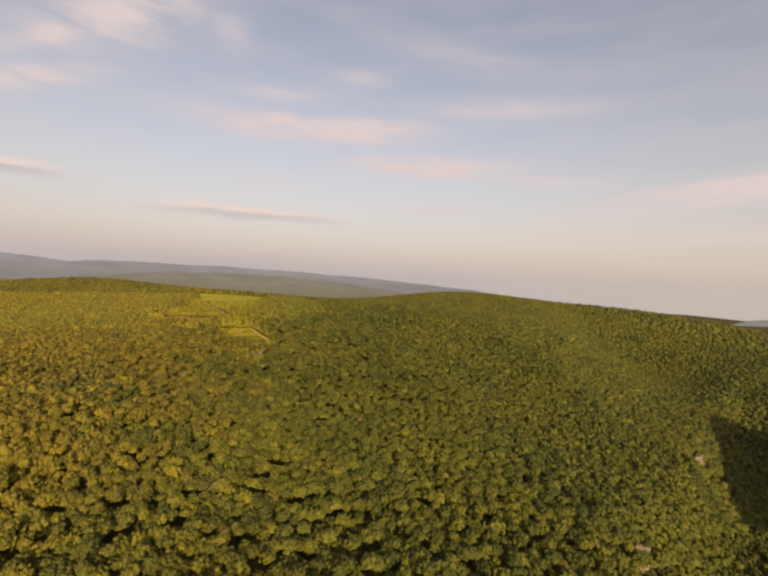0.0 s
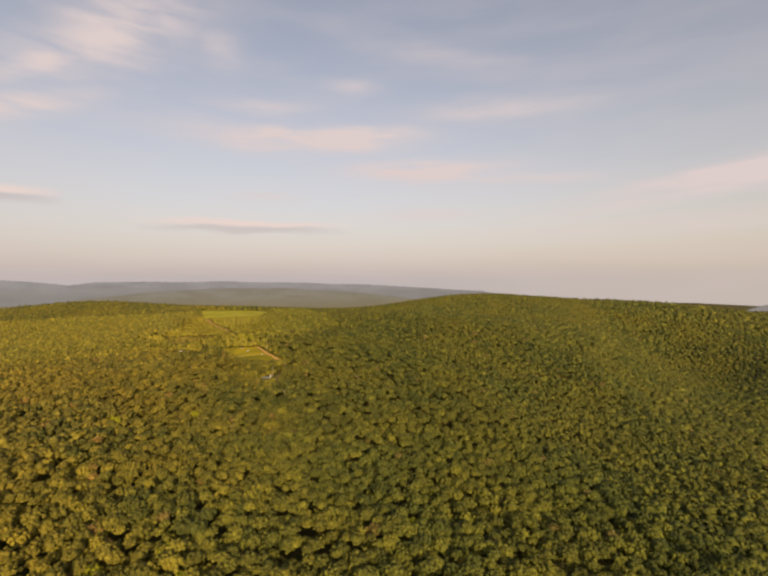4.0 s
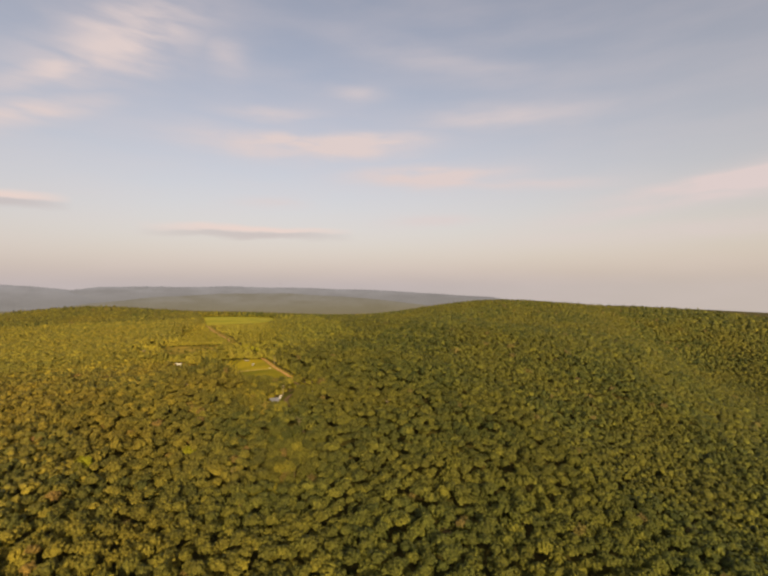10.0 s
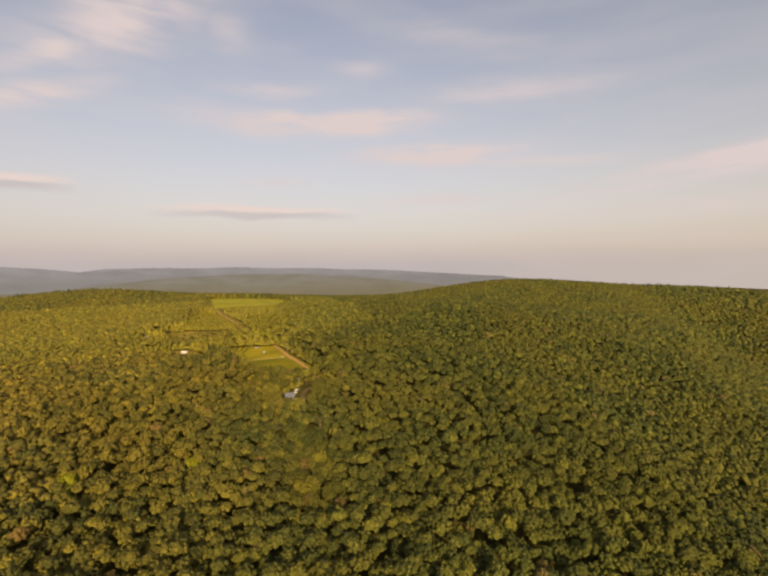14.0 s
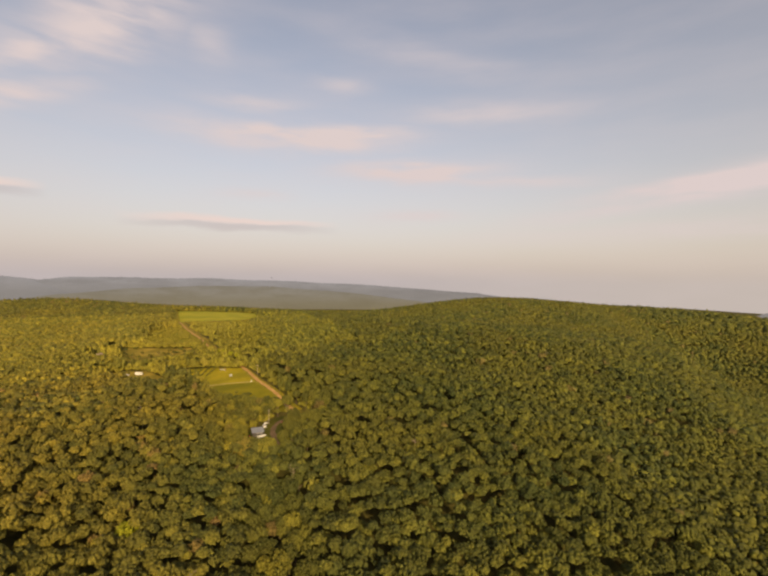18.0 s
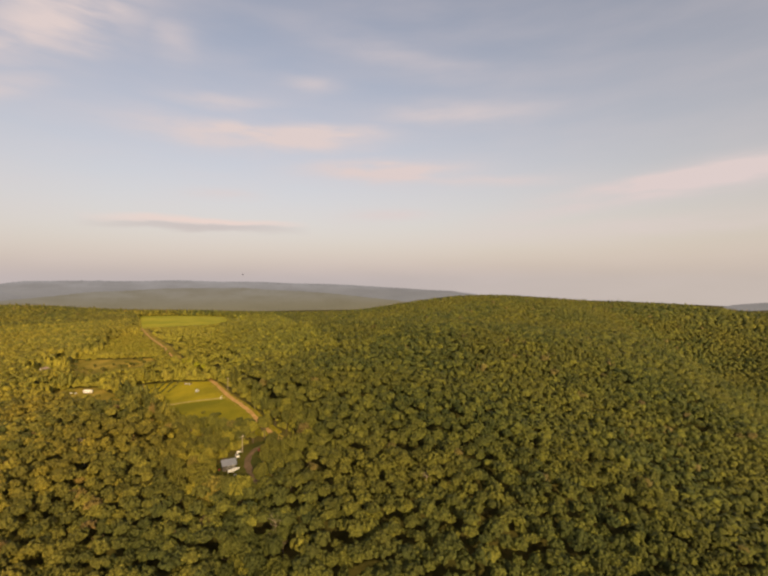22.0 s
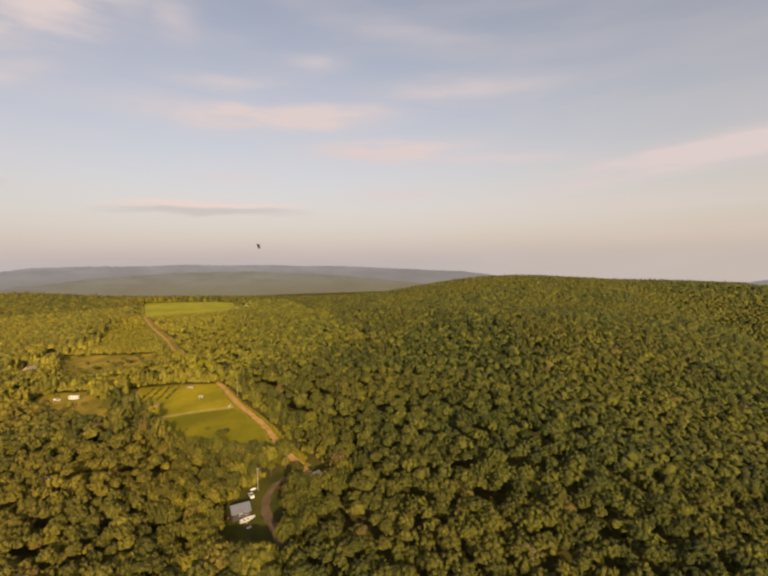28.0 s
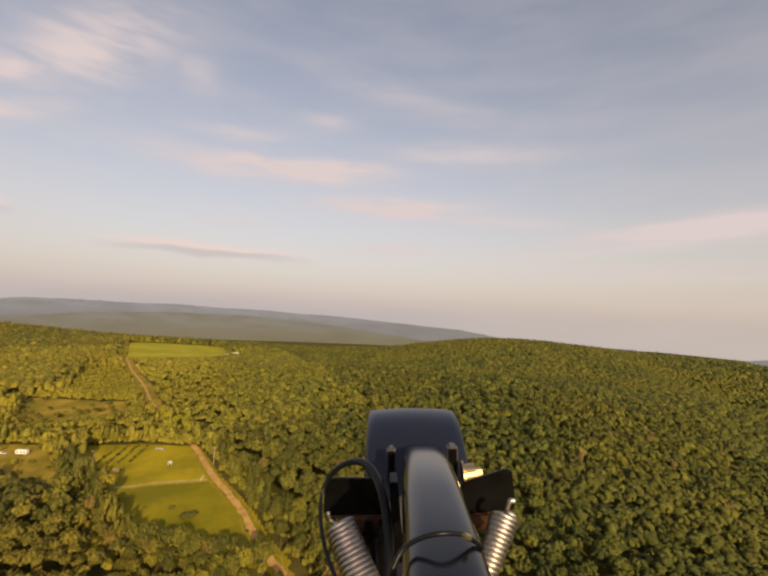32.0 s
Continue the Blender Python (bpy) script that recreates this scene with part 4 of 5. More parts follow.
def walls(w, d, h, rise):
    """Wall body with gable ends, ridge along x."""
    bm = bmesh.new()
    ends = [[bm.verts.new((sx * w / 2, y, z)) for y, z in ((-d / 2, -0.6), (d / 2, -0.6), (d / 2, h), (0, h + rise), (-d / 2, h))] for sx in (-1, 1)]
    for k in range(5):
        bm.faces.new((ends[0][k], ends[0][(k + 1) % 5], ends[1][(k + 1) % 5], ends[1][k]))
    for e in ends:
        bm.faces.new(e)
    bmesh.ops.recalc_face_normals(bm, faces=bm.faces)
    return bm


def building(name, m, w, d, h, rise, wall_mat, roof_mat, label, category="house", windows=(2, 3), door=True, ribs=0, chimney=False):
    ob = thing(name, m, label, category)
    part("wall", walls(w, d, h, rise), wall_mat, ob)
    roof = part("roof", gable(w, d, h, rise, 0.45, 0.10), roof_mat, ob)
    part("ridge_cap", rod((-w / 2 - 0.45, 0, h + rise + 0.11), (w / 2 + 0.45, 0, h + rise + 0.11), 0.09, seg=6), roof_mat, roof)
    slope = math.hypot(d / 2 + 0.45, rise * (d / 2 + 0.45) / (d / 2))
    for k in range(ribs):
        x = -w / 2 + (k + 0.5) * w / ribs
        for sy in (-1, 1):
            bm = rod((x, 0.05 * sy, h + rise + 0.11), (x, sy * (d / 2 + 0.43), h - rise * 0.45 / (d / 2) + 0.115), 0.03, seg=5)
            part("roof_seam", bm, roof_mat, roof)
    for side, n in ((-1, windows[0]), (1, windows[1])):
        for k in range(n):
            x = -w / 2 + (k + 1) * w / (n + 1) + (0.9 if door and side < 0 else 0)
            y = side * (d / 2 + 0.01)
            win = part("window", box(x - 0.55, x + 0.55, y - 0.05, y + 0.05, 0.95, 2.05, 0.02), WHITE, ob)
            part("pane", box(x - 0.46, x + 0.46, y + side * 0.045 - 0.02, y + side * 0.045 + 0.02, 1.03, 1.97), GLASS, win)
    if door:
        dr = part("door", box(-0.5 - w * 0.2, 0.45 - w * 0.2, -d / 2 - 0.06, -d / 2 + 0.02, 0.0, 2.05, 0.02), DARK, ob)
        part("handle", rod((0.3 - w * 0.2, -d / 2 - 0.06, 1.0), (0.3 - w * 0.2, -d / 2 - 0.12, 1.0), 0.03, seg=8), WHITE, dr)
    if chimney:
        part("chimney", box(w * 0.2, w * 0.2 + 0.6, 0.6, 1.2, h, h + rise + 0.9, 0.03), WALL_RED, ob)
    return ob


building("house", ground_pose(0.2, 534.6, 8, 0.4), 7.0, 6.4, 2.6, 2.0, WALL_RED, METAL_ROOF, "small dark brown house with a grey metal roof among trees", windows=(2, 3), ribs=9)
building("barn", ground_pose(32.6, 538.0, 62, 0.2), 7.5, 6.0, 3.0, 1.8, WALL_GREY, PALE_ROOF, "barn with a pale sunlit metal roof beside the dirt road", "barn", (1, 1), ribs=9)
building("shed", ground_pose(26.2, 535.0, -24, 0.2), 7.0, 6.0, 2.5, 1.2, WALL_GREY, METAL_ROOF, "open grey shed with a blue-grey metal roof", "shed", (0, 1), ribs=6)
building("cottage", ground_pose(-185, 867, 70, 0.3), 9, 7, 3.0, 2.2, WALL_GREY, TAN_ROOF, "small grey cottage with a tan shingle roof in scrub", "house", (3, 3), chimney=True)
building("farmhouse", ground_pose(31, 1205, 10, 0.3), 11, 8, 4.2, 2.6, WHITE, PALE_ROOF, "white farmhouse at the end of the far field", "house", (3, 3), chimney=True)
building("barn", ground_pose(19, 1192, -15, 0.3), 8, 6, 3.0, 2.0, WALL_GREY, PALE_ROOF, "small grey barn near the far field", "barn", (1, 1))
building("farmhouse", ground_pose(-235, 1290, 5, 0.3), 15, 9, 3.2, 2.2, WALL_GREY, METAL_ROOF, "pale house at the edge of the far woods", "house", (3, 3))
building("pump_house", ground_pose(-21.3, 677, 30, 0.1), 1.6, 1.5, 1.6, 0.3, PALE_ROOF, PALE_ROOF, "little pale pump house standing in the meadow", "shed", (0, 1), ribs=3)


def wheel(parent, x, y, z, r, w, axis="y"):
    a, b = ((x, y - w / 2, z), (x, y + w / 2, z))
    bm = rod(a, b, r, seg=18)
    bmesh.ops.bevel(bm, geom=[e for e in bm.edges if len(e.link_faces) == 2 and e.calc_face_angle() > 1], offset=r * 0.12, segments=2, affect="EDGES")
    wh = part("wheel", bm, TYRE, parent, "black rubber tyre on a steel rim", True)
    part("rim", rod((x, y - w / 2 - 0.01, z), (x, y + w / 2 + 0.01, z), r * 0.55, seg=14), WHITE, wh)
    return wh


def camper(m, label):
    """A box-shaped white travel trailer."""
    ob = thing("travel_trailer", m, label, "trailer")
    part("body", box(-3.6, 3.6, -1.2, 1.2, 0.55, 3.0, 0.18), WHITE, ob)
    part("roof_vent", box(-0.5, 0.2, -0.3, 0.3, 3.0, 3.18, 0.03), WHITE, ob)
    part("stripe", box(-3.4, 3.4, -1.215, -1.19, 1.2, 1.35), DARK, ob)
    for x in (-2.3, 0.1, 2.2):
        w = part("window", box(x - 0.55, x + 0.55, -1.22, -1.18, 1.65, 2.35, 0.01), DARK, ob)
        part("pane", box(x - 0.48, x + 0.48, -1.235, -1.2, 1.72, 2.28), GLASS, w)
    part("door", box(1.0, 1.65, -1.225, -1.18, 0.7, 2.6, 0.02), WHITE, ob)
    for x in (-0.5, 0.45):
        for y in (-1.1, 1.1):
            wheel(ob, x, y, 0.34, 0.34, 0.22)
    part("hitch", tube([(3.6, -0.6, 0.6), (4.9, 0, 0.5), (3.6, 0.6, 0.6)], 0.06, 6), DARK, ob)
    part("jack", rod((4.7, 0, 0.0), (4.7, 0, 0.9), 0.04, seg=8), DARK, ob)
    return ob


def pickup(name, m, paint, label, category="truck"):
    """A pickup with cab, bed, glass and wheels."""
    ob = thing(name, m, label, category)
    part("body", box(-2.6, 2.6, -0.92, 0.92, 0.45, 1.05, 0.10), paint, ob)
    bm = box(-0.5, 1.2, -0.82, 0.82, 1.0, 1.75, 0.0)
    for v in bm.verts:
        if v.co.z > 1.4:
            v.co.x = 0.35 + (v.co.x - 0.35) * 0.72
            v.co.y *= 0.9
    cab = part("cab", bm, GLASS, ob, "dark glazed cab")
    part("roof", box(-0.27, 0.97, -0.75, 0.75, 1.74, 1.80, 0.03), paint, cab)
    for y in (-0.88, 0.88):
        part("bed_side", box(-2.55, -0.55, y - 0.05, y + 0.05, 1.0, 1.30, 0.02), paint, ob)
    part("tailgate", box(-2.6, -2.5, -0.9, 0.9, 1.0, 1.30, 0.02), paint, ob)
    for y in (-0.65, 0.65):
        part("headlight", box(2.58, 2.62, y - 0.16, y + 0.16, 0.75, 0.92, 0.02), WHITE, ob)
    part("bumper", box(2.6, 2.72, -0.9, 0.9, 0.42, 0.62, 0.03), DARK, ob)
    for x in (-1.6, 1.65):
        for y in (-0.85, 0.85):
            wheel(ob, x, y, 0.38, 0.38, 0.25)
    return ob


camper(ground_pose(-112.5, 735.0, -20, 0.1), "white box travel trailer parked in the grass clearing")
pickup("pickup_truck", ground_pose(-125.0, 741.0, -25, 0.1), WHITE, "white pickup truck parked near the white trailer")
pickup("pickup_truck", ground_pose(5.2, 544.2, 100, 0.1) @ Matrix.Diagonal((0.86, 0.9, 0.95, 1)), WHITE, "white pickup truck parked beside the house")
RED_PAINT = plain("faded_red_paint", (0.22, 0.03, 0.025), 0.4, 0, 0.3)
pickup("pickup_truck", ground_pose(19.3, 543.0, 10, 0.1), RED_PAINT, "dark red pickup truck under the trees by the drive")


def boat(m, label):
    """A small white boat hull on a trailer, bow raised."""
    ob = thing("boat", m, label, "boat")
    bm = bmesh.new()
    rings = []
    for k in range(9):
        u = k / 8
        x = -2.8 + 5.6 * u
        w = 1.0 * (1 - max(0, (u - 0.45) / 0.55) ** 2.2) + 0.02
        zb = 0.55 + 0.45 * max(0, u - 0.6) / 0.4
        rings.append([bm.verts.new(q) for q in ((x, -w, 1.25 + 0.2 * u), (x, -w * 0.8, zb + 0.12), (x, 0, zb), (x, w * 0.8, zb + 0.12), (x, w, 1.25 + 0.2 * u), (x, w * 0.86, 1.2 + 0.2 * u), (x, 0, 1.0 + 0.2 * u), (x, -w * 0.86, 1.2 + 0.2 * u))])
    for a, b in zip(rings, rings[1:]):
        for j in range(8):
            bm.faces.new((a[j], a[(j + 1) % 8], b[(j + 1) % 8], b[j]))
    bm.faces.new(rings[0])
    bm.faces.new(rings[-1][::-1])
    bmesh.ops.recalc_face_normals(bm, faces=bm.faces)
    hull = part("hull", bm, WHITE, ob)
    for x in (-1.2, 0.2):
        part("seat", box(x - 0.18, x + 0.18, -0.8, 0.8, 1.15, 1.24, 0.02), WOOD, hull)
    part("outboard_motor", box(-3.1, -2.75, -0.18, 0.18, 0.9, 1.75, 0.06), DARK, ob)
    part("trailer_frame", tube([(-2.2, -0.5, 0.45), (0, -0.5, 0.45), (3.4, 0, 0.5), (0, 0.5, 0.45), (-2.2, 0.5, 0.45)], 0.05, 6), DARK, ob)
    for y in (-0.95, 0.95):
        wheel(ob, -0.8, y, 0.3, 0.3, 0.2)
    return ob


boat(ground_pose(2.8, 529.2, 20, 0.1) @ Matrix.Diagonal((1.15, 1.1, 1.05, 1)), "small white boat on a trailer behind the house")
slab = thing("well_cover", ground_pose(3.2, 525.6, 20, 0.05), "low pale concrete well cover in the yard", "well cover")
part("slab", box(-0.9, 0.9, -0.6, 0.6, 0.0, 0.22, 0.05), PALE_ROOF, slab)
part("hatch", rod((0, 0, 0.21), (0, 0, 0.30), 0.3, seg=16), METAL_ROOF, slab)


def utility_pole(x, y, h, rz=0.0):
    ob = thing("utility_pole", ground_pose(x, y, rz), "weathered wooden utility pole with a crossarm", "pole", "utility poles")
    part("pole", rod((0, 0, -0.8), (0, 0, h), 0.16, 0.11, 10), PALE_WOOD, ob)
    part("crossarm", box(-1.1, 1.1, -0.16, -0.06, h - 0.9, h - 0.76), PALE_WOOD, ob)
    for px in (-1.0, 0.0, 1.0):
        part("insulator", rod((px, -0.11, h - 0.76), (px, -0.11, h - 0.55), 0.05, 0.03, 8), WHITE, ob)
    return ob


POLES = ((8.2, 547.5, 10.5), (20.0, 612.0, 10), (3.0, 668.0, 10), (-64.0, 684.0, 9))
for x, y, h in POLES:
    utility_pole(x, y, h, 20)


def wire(p, q, label):
    a, b = Vector((p[0], p[1], ground_at(p[0], p[1]) + p[2] - 0.6)), Vector((q[0], q[1], ground_at(q[0], q[1]) + q[2] - 0.6))
    pts = [a.lerp(b, k / 12) - Vector((0, 0, 1.2 * (1 - (k / 6 - 1) ** 2))) for k in range(13)]
    me_bm = tube(pts, 0.012, 4)
    me = bpy.data.meshes.new("power_line")
    me_bm.to_mesh(me)
    me_bm.free()
    me.materials.append(DARK)
    tagged(new("power_line", me), label, "cable")


wire(POLES[0], POLES[1], "thin dark power line between two wooden poles")
wire(POLES[1], POLES[2], "thin dark power line along the dirt road")

tank = thing("propane_tank", ground_pose(6.2, 548.5, 15), "small white propane tank standing beyond the truck", "tank")
bm = rod((-0.9, 0, 0.75), (0.9, 0, 0.75), 0.42, seg=16)
for x in (-0.9, 0.9):
    cap = bmesh.ops.create_icosphere(bm, subdivisions=2, radius=0.42)
    bmesh.ops.translate(bm, verts=cap["verts"], vec=(x, 0, 0.75))
part("vessel", bm, WHITE, tank, smooth=True)
for x in (-0.6, 0.6):
    part("foot", box(x - 0.06, x + 0.06, -0.3, 0.3, -0.1, 0.4, 0.01), DARK, tank)
part("valve_cover", rod((0, 0, 1.1), (0, 0, 1.35), 0.14, seg=12), WHITE, tank)

barrel = thing("barrel", ground_pose(-4.6, 534.6), "rusty red barrel standing beside the house", "barrel")
part("drum", rod((0, 0, -0.1), (0, 0, 0.95), 0.42, seg=16), RED_PAINT, barrel)
for z in (0.25, 0.6, 0.93):
    part("hoop", rod((0, 0, z), (0, 0, z + 0.04), 0.44, seg=16), RED_PAINT, barrel)

gate = thing("farm_gate", ground_pose(-2.5, 649.5, 75), "white open farm gate where the track leaves the road", "gate")
for x in (-1.9, 1.9):
    part("gate_post", box(x - 0.1, x + 0.1, -0.1, 0.1, -0.4, 1.6, 0.02), WHITE, gate)
fr = part("gate_frame", tube([(-1.7, 0, 0.3), (1.7, 0, 0.3), (1.7, 0, 1.3), (-1.7, 0, 1.3), (-1.7, 0, 0.32)], 0.03, 6), WHITE, gate)
for z in (0.55, 0.8, 1.05):
    part("rail", rod((-1.7, 0, z), (1.7, 0, z), 0.02, seg=6), WHITE, fr)

wagon = thing("hay_wagon", ground_pose(-29.5, 705.0, -30), "pale flat hay wagon at the meadow's edge", "wagon")
part("deck", box(-3.0, 3.0, -1.1, 1.1, 0.85, 1.0, 0.02), PALE_ROOF, wagon)
for x in (-3.0, 2.95):
    part("end_rack", box(x, x + 0.06, -1.1, 1.1, 1.0, 1.9, 0.01), WOOD, wagon)
for x in (-2.0, 2.0):
    for y in (-0.95, 0.95):
        wheel(wagon, x, y, 0.4, 0.4, 0.22)
part("drawbar", rod((3.0, 0, 0.6), (4.8, 0, 0.3), 0.06, seg=8), DARK, wagon)

pile = thing("log_pile", ground_pose(-49.0, 681.0, -15), "pale heap of cut logs lying in the meadow", "log pile")
for k, (y, z) in enumerate(((-0.6, 0.22), (-0.15, 0.22), (0.3, 0.22), (0.75, 0.22), (-0.38, 0.6), (0.07, 0.6), (0.52, 0.6), (-0.1, 0.98), (0.3, 0.98))):
    part("log", rod((-2.2 + 0.1 * (k % 3), y, z), (2.0 + 0.15 * (k % 4), y, z), 0.21, 0.19, 9), DEAD_WOOD, pile, smooth=False)


def outcrop(x, y, w, h, rz, seed):
    """A broken cliff of pale sandstone blocks on the bluff."""
    ob = thing("rock_outcrop", ground_pose(x, y, rz, -1.0), "pale sandstone cliff ledge among the trees", "rock", "cliff ledges")
    rng = np.random.default_rng(seed)
    z = 0.0
    while z < h:
        t = rng.uniform(1.2, 2.4)
        n = rng.integers(2, 5)
        cuts = np.r_[0, np.sort(rng.uniform(0.15, 0.85, n - 1)), 1] * w - w / 2
        for a, b in zip(cuts, cuts[1:]):
            bm = box(a, b - 0.15, -3.0 + rng.uniform(-0.8, 0.8), 3.0, z, z + t - 0.08, 0.22)
            for v in bm.verts:
                v.co += noise.noise_vector(v.co * 0.6 + Vector((seed, 0, 0))) * 0.45
            part("rock_block", bm, ROCK, ob)
        z += t
    return ob


outcrop(197, 177, 8, 9, 33, 1)
outcrop(441, 338, 20, 11, 33, 2)
outcrop(457, 349, 8, 9, 33, 4)

# ---- the aircraft's nose, as it hangs in the air at the end of the flight ----
GLOSS_BLACK = plain("gloss_black_paint", (0.005, 0.006, 0.009), 0.13, 0, 0.2, 6.0, 0.36)
NAVY = plain("navy_fender_paint", (0.007, 0.010, 0.024), 0.34, 0, 0.25, 5.0, 0.42)
SATIN = plain("black_plate", (0.003, 0.003, 0.003), 0.22, 0, 0.3, 9.0, 0.12)
CHROME = plain("spring_steel", (0.52, 0.48, 0.43), 0.40, 1.0, 0.45, 20.0)
BRASS = plain("zinc_yellow_bolt", (0.55, 0.43, 0.22), 0.4, 1.0, 0.3, 20.0)
RUST = mottled("rusty_steel", (0.04, 0.02, 0.011), (0.12, 0.065, 0.03), 20.0, 0.8, 0.3, depth=0.001)
RUBBER = plain("black_hose", (0.005, 0.006, 0.008), 0.38, 0, 0.2, 12.0, 0.25)
WORN = plain("worn_black_edge", (0.07, 0.07, 0.075), 0.35, 0.3, 0.4, 30.0)
NOSE = look(*PATH[-1][1:])
nose = thing("aircraft_nose", NOSE, "black steel nose-wheel fork with navy mudguard and two chrome springs", "aircraft")


def spot(u, v, d):
    """A place in the nose's own frame: right, down and ahead of the seat, by angle and distance."""
    return Vector(((u - 784) / 900 * d, (588 - v) / 900 * d, -d))


def square_tube(points, widths, seg=40, bm=None):
    """A bar of rounded square section along points, upright in the nose's frame."""
    bm = bm or bmesh.new()
    rings = []
    for k, q in enumerate(points):
        t = (points[min(k + 1, len(points) - 1)] - points[max(k - 1, 0)]).normalized()
        side = t.cross(Vector((0, 1, 0))).normalized()
        up = side.cross(t)
        ring = []
        for j in range(seg):
            c, n = math.cos(2 * math.pi * j / seg), math.sin(2 * math.pi * j / seg)
            r = widths[k] / (abs(c) ** 3.4 + abs(n) ** 3.4) ** (1 / 3.4)
            ring.append(bm.verts.new(q + side * (c * r) + up * (n * r * 0.92)))
        rings.append(ring)
    for r0, r1 in zip(rings, rings[1:]):
        for j in range(seg):
            bm.faces.new((r0[j], r0[(j + 1) % seg], r1[(j + 1) % seg], r1[j]))
    bm.faces.new(rings[0][::-1])
    bm.faces.new(rings[-1])
    bmesh.ops.recalc_face_normals(bm, faces=bm.faces)
    return bm


# main tube of rounded square section, closed by a blunt cap
line = [spot(945, 1420, 0.195), spot(922, 1275, 0.235), spot(900, 1130, 0.306), spot(886, 1050, 0.368), spot(875, 984, 0.45), spot(867, 955, 0.545), spot(863, 944, 0.60), spot(862, 943, 0.608), spot(862, 942, 0.613), spot(862, 942, 0.615)]
main = part("main_tube", square_tube(line, [0.0266] * 7 + [0.0260, 0.0240, 0.020]), GLOSS_BLACK, nose, "glossy black steel tube", True)
part("cable_tie", tube(smooth_line([spot(800, 1165, 0.262), spot(822, 1122, 0.268), spot(860, 1098, 0.266), spot(905, 1089, 0.264), spot(950, 1093, 0.27), spot(985, 1118, 0.276)], 24), 0.0016, 8), RUBBER, main, "black cable tie round the tube", True)
part("tie_latch", rod(spot(948, 1094, 0.266), spot(958, 1098, 0.268), 0.0022, seg=8), BRASS, main)

# mudguard over the wheel
bm = bmesh.new()
crest = spot(838, 836, 0.80)
R, W = 0.175, 0.0775
tilt = math.radians(15.5)
centre = crest - Vector((0, R * math.cos(tilt), -R * math.sin(tilt)))
prof = [(-1.0, -0.050), (-0.995, -0.020), (-0.975, -0.008), (-0.93, -0.0015), (-0.8, 0.0), (-0.4, 0.002), (0, 0.0025), (0.4, 0.002), (0.8, 0.0), (0.93, -0.0015), (0.975, -0.008), (0.995, -0.020), (1.0, -0.050)]
rings = []
for k in range(25):
    th = math.radians(-25 + 150 * k / 24)
    rings.append([bm.verts.new(centre + Vector((a * W, math.sin(th) * (R + h), math.cos(th) * (R + h)))) for a, h in prof])
for a, c in zip(rings, rings[1:]):
    for j in range(len(prof) - 1):
        bm.faces.new((a[j], a[j + 1], c[j + 1], c[j]))
bmesh.ops.recalc_face_normals(bm, faces=bm.faces)
bmesh.ops.solidify(bm, geom=bm.faces[:], thickness=0.003)
part("mudguard", bm, NAVY, nose, "dark navy painted mudguard", True)
bm = bmesh.new()
tyre = [centre + Vector((0, math.sin(2 * math.pi * k / 32) * 0.115, math.cos(2 * math.pi * k / 32) * 0.115)) for k in range(33)]
tyre_part = part("nose_wheel", tube(tyre, 0.045, 12, bm), TYRE, nose, "black rubber nose wheel", True)
part("hub", rod(centre - Vector((0.05, 0, 0)), centre + Vector((0.05, 0, 0)), 0.05, seg=18), CHROME, tyre_part)

# brackets and bolts
for u0, u1, v0, v1, d in ((790, 808, 917, 992, 0.60), (914, 936, 912, 992, 0.60)):
    a, c = spot(u0, v1, d), spot(u1, v0, d)
    br = part("bracket", box(a.x, c.x, a.y, c.y, -d - 0.02, -d, 0.0035), WORN, nose, "black U-shaped bracket with worn edges")
    part("slot", box(a.x + (c.x - a.x) * 0.16, c.x - (c.x - a.x) * 0.16, a.y + 0.004, c.y - 0.003, -d - 0.002, -d + 0.0015, 0.0005), SATIN, br)
bolt = part("bolt", rod(spot(948, 971, 0.585), spot(970, 969, 0.585), 0.0145, seg=20), BRASS, nose, "yellow zinc axle bolt")
part("nut", rod(spot(968, 969, 0.585), spot(984, 967, 0.585), 0.009, seg=6), BRASS, bolt)
part("washer", rod(spot(944, 972, 0.585), spot(949, 971.5, 0.585), 0.019, seg=24), BRASS, bolt)

# side plates with rusty undersides
def plate(corners, d, depth, mat):
    bm = bmesh.new()
    front = [bm.verts.new(spot(u, v, d)) for u, v in corners]
    back = [bm.verts.new(spot(u, v, d) + Vector((0, 0.0, -depth))) for u, v in corners]
    bm.faces.new(front)
    bm.faces.new(back[::-1])
    n = len(corners)
    for k in range(n):
        bm.faces.new((front[k], front[(k + 1) % n], back[(k + 1) % n], back[k]))
    bmesh.ops.recalc_face_normals(bm, faces=bm.faces)
    bmesh.ops.bevel(bm, geom=bm.edges[:], offset=0.0012, segments=2, affect="EDGES")
    return bm


left = part("footrest", plate(((664, 985), (676, 977), (782, 977), (792, 1050), (668, 1055), (660, 1045)), 0.56, 0.006, SATIN), SATIN, nose, "black steel footrest plate")
right = part("footrest", plate(((948, 986), (1035, 958), (1046, 962), (1053, 1030), (1046, 1042), (940, 1052), (930, 1020)), 0.56, 0.006, SATIN), SATIN, nose, "black steel footrest plate")
part("lip", rod(spot(664, 1055, 0.557), spot(790, 1054, 0.557), 0.0018, seg=6), RUST, left)
part("lip", rod(spot(944, 1053, 0.557), spot(1046, 1043, 0.557), 0.0018, seg=6), RUST, right)
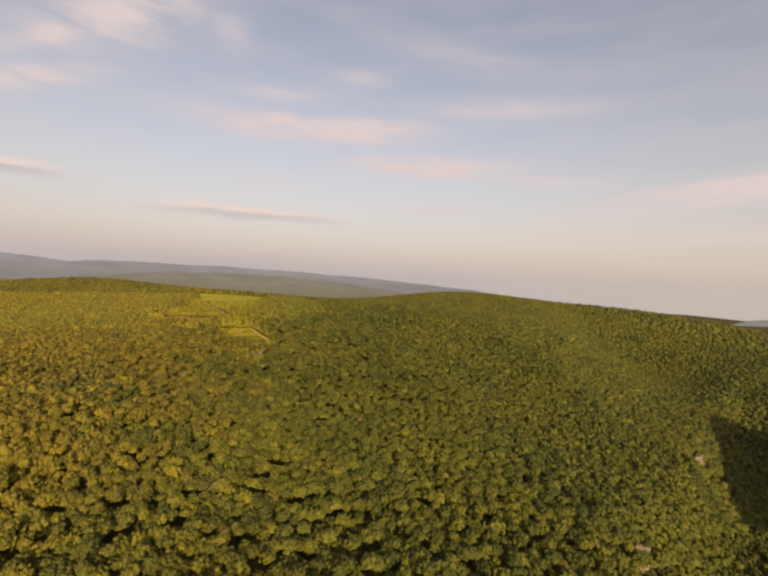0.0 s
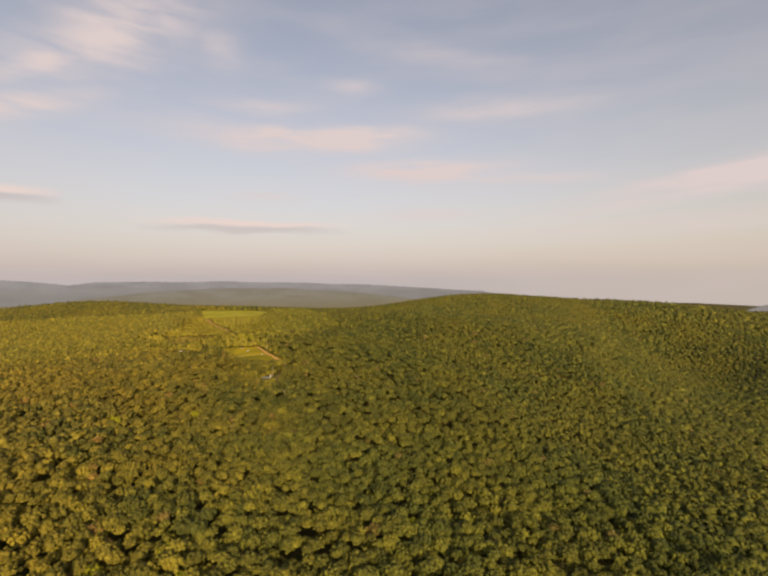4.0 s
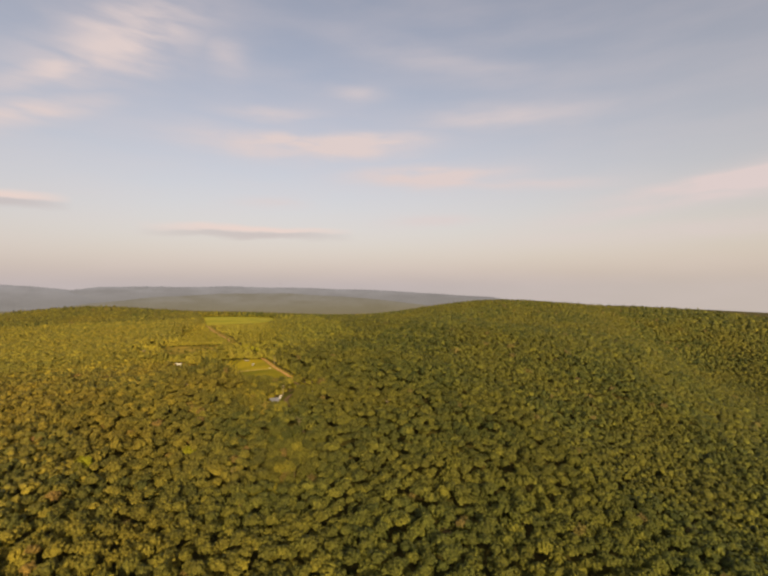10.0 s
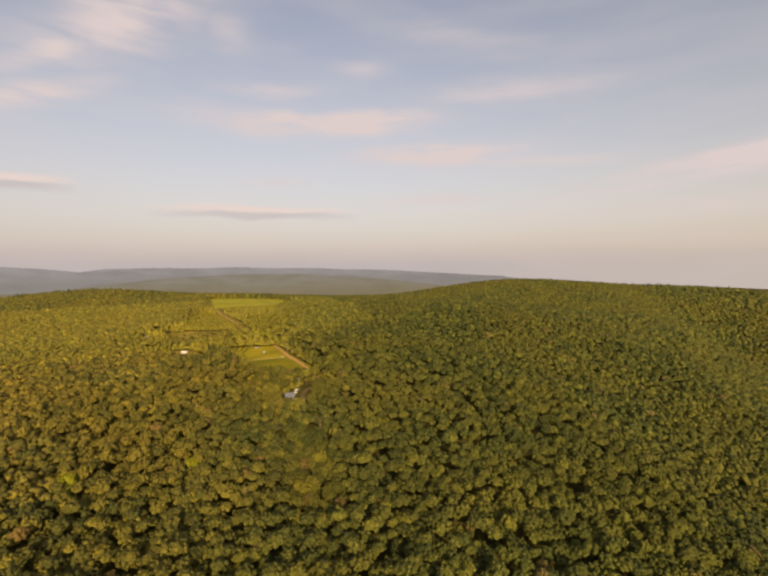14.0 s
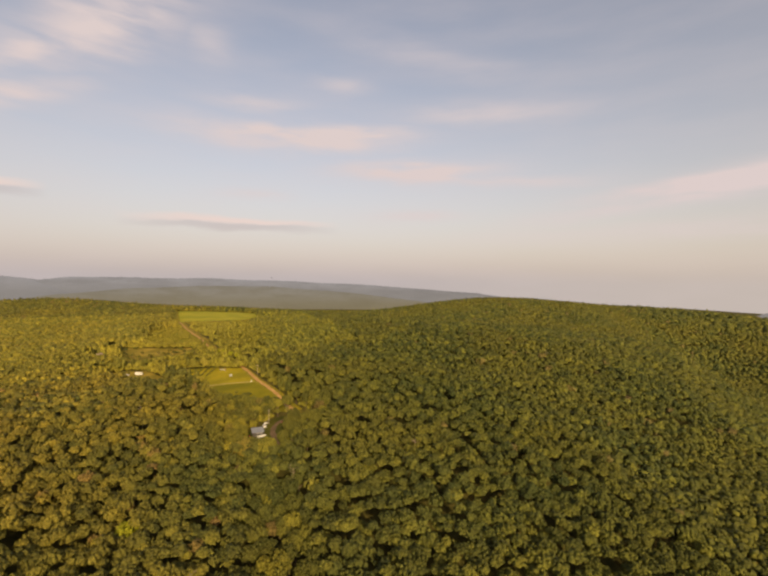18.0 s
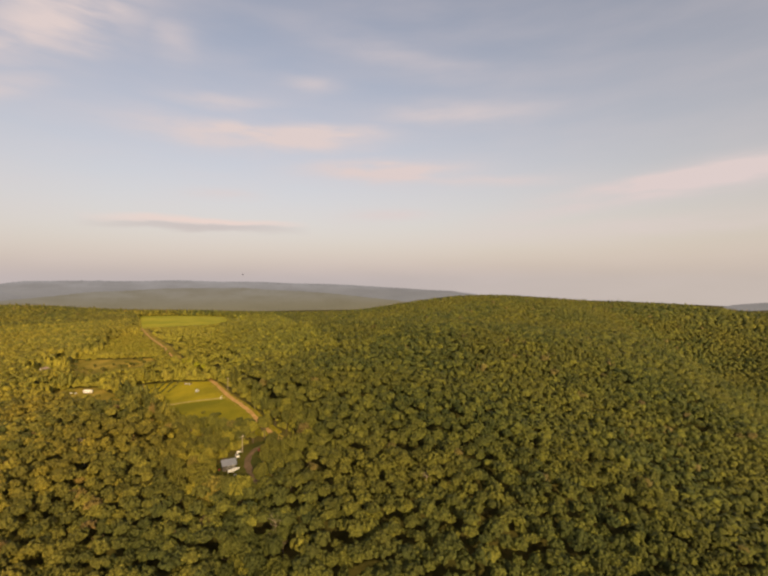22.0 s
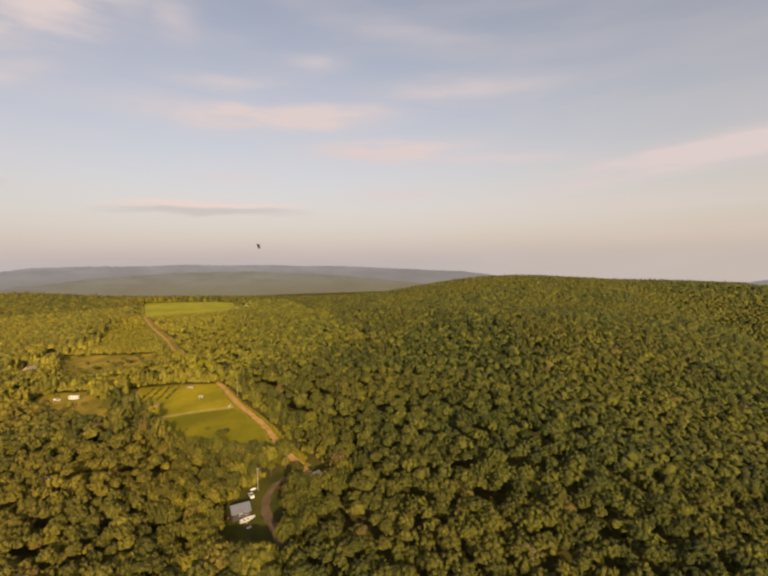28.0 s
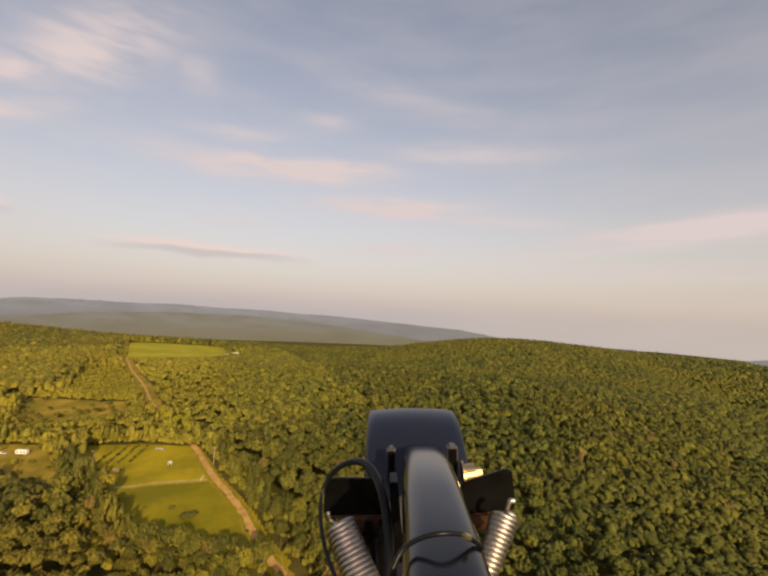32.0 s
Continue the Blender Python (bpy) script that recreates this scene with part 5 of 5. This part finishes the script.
part("cross_tube", rod(spot(690, 1078, 0.57), spot(812, 1076, 0.57), 0.011, seg=14), RUST, nose, "rusty cross tube")
part("cross_tube", rod(spot(940, 1072, 0.57), spot(1040, 1060, 0.57), 0.009, seg=14), RUST, nose, "rusty cross tube")
part("fork_leg", plate(((742, 1085), (760, 1085), (775, 1200), (752, 1200)), 0.53, 0.03, SATIN), SATIN, nose, "dark fork leg")
part("fork_leg", plate(((772, 1088), (806, 1088), (812, 1210), (776, 1210)), 0.50, 0.03, SATIN), SATIN, nose, "dark fork leg")
part("fork_plate", plate(((796, 985), (812, 985), (826, 1150), (800, 1150)), 0.52, 0.03, SATIN), SATIN, nose)
part("fork_plate", plate(((905, 1000), (945, 1005), (985, 1120), (950, 1110)), 0.50, 0.03, SATIN), SATIN, nose)


def spring(a, b, r0, r1, turns, wire):
    ax = b - a
    e1 = ax.orthogonal().normalized()
    e2 = ax.normalized().cross(e1)
    n = turns * 16
    pts = [a + ax * (k / n) + (e1 * math.cos(2 * math.pi * k / 16) + e2 * math.sin(2 * math.pi * k / 16)) * (r0 + (r1 - r0) * k / n) for k in range(n + 1)]
    return tube(pts, wire, 8)


s1 = part("spring", spring(spot(694, 1072, 0.50), spot(752, 1215, 0.455), 0.0150, 0.0160, 14, 0.0031), CHROME, nose, "chrome coil spring", True)
part("hook", tube(smooth_line([spot(670, 1046, 0.5), spot(671, 1053, 0.5), spot(675, 1062, 0.5), spot(683, 1069, 0.5), spot(692, 1071, 0.5)], 14), 0.0024, 8), CHROME, s1, "", True)
s2 = part("spring", spring(spot(1030, 1056, 0.50), spot(990, 1180, 0.46), 0.0140, 0.0085, 13, 0.0029), CHROME, nose, "chrome coil spring", True)
part("hook", tube(smooth_line([spot(1051, 1024, 0.5), spot(1043, 1022, 0.5), spot(1037, 1034, 0.5), spot(1036, 1046, 0.5), spot(1050, 1054, 0.5), spot(1042, 1062, 0.5)], 18), 0.0030, 8), CHROME, s2, "", True)
hose = smooth_line([spot(690, 1190, 0.42), spot(664, 1120, 0.46), spot(654, 1050, 0.50), spot(660, 1000, 0.52), spot(684, 960, 0.52), spot(722, 942, 0.51), spot(752, 952, 0.49), spot(776, 995, 0.46), spot(790, 1060, 0.43), spot(795, 1130, 0.41), spot(788, 1200, 0.40)], 44)
part("brake_hose", tube(hose, [0.0022 + 0.0026 * min(1, max(0, (k - 12) / 14)) for k in range(44)], 10), RUBBER, nose, "looped black brake hose", True)
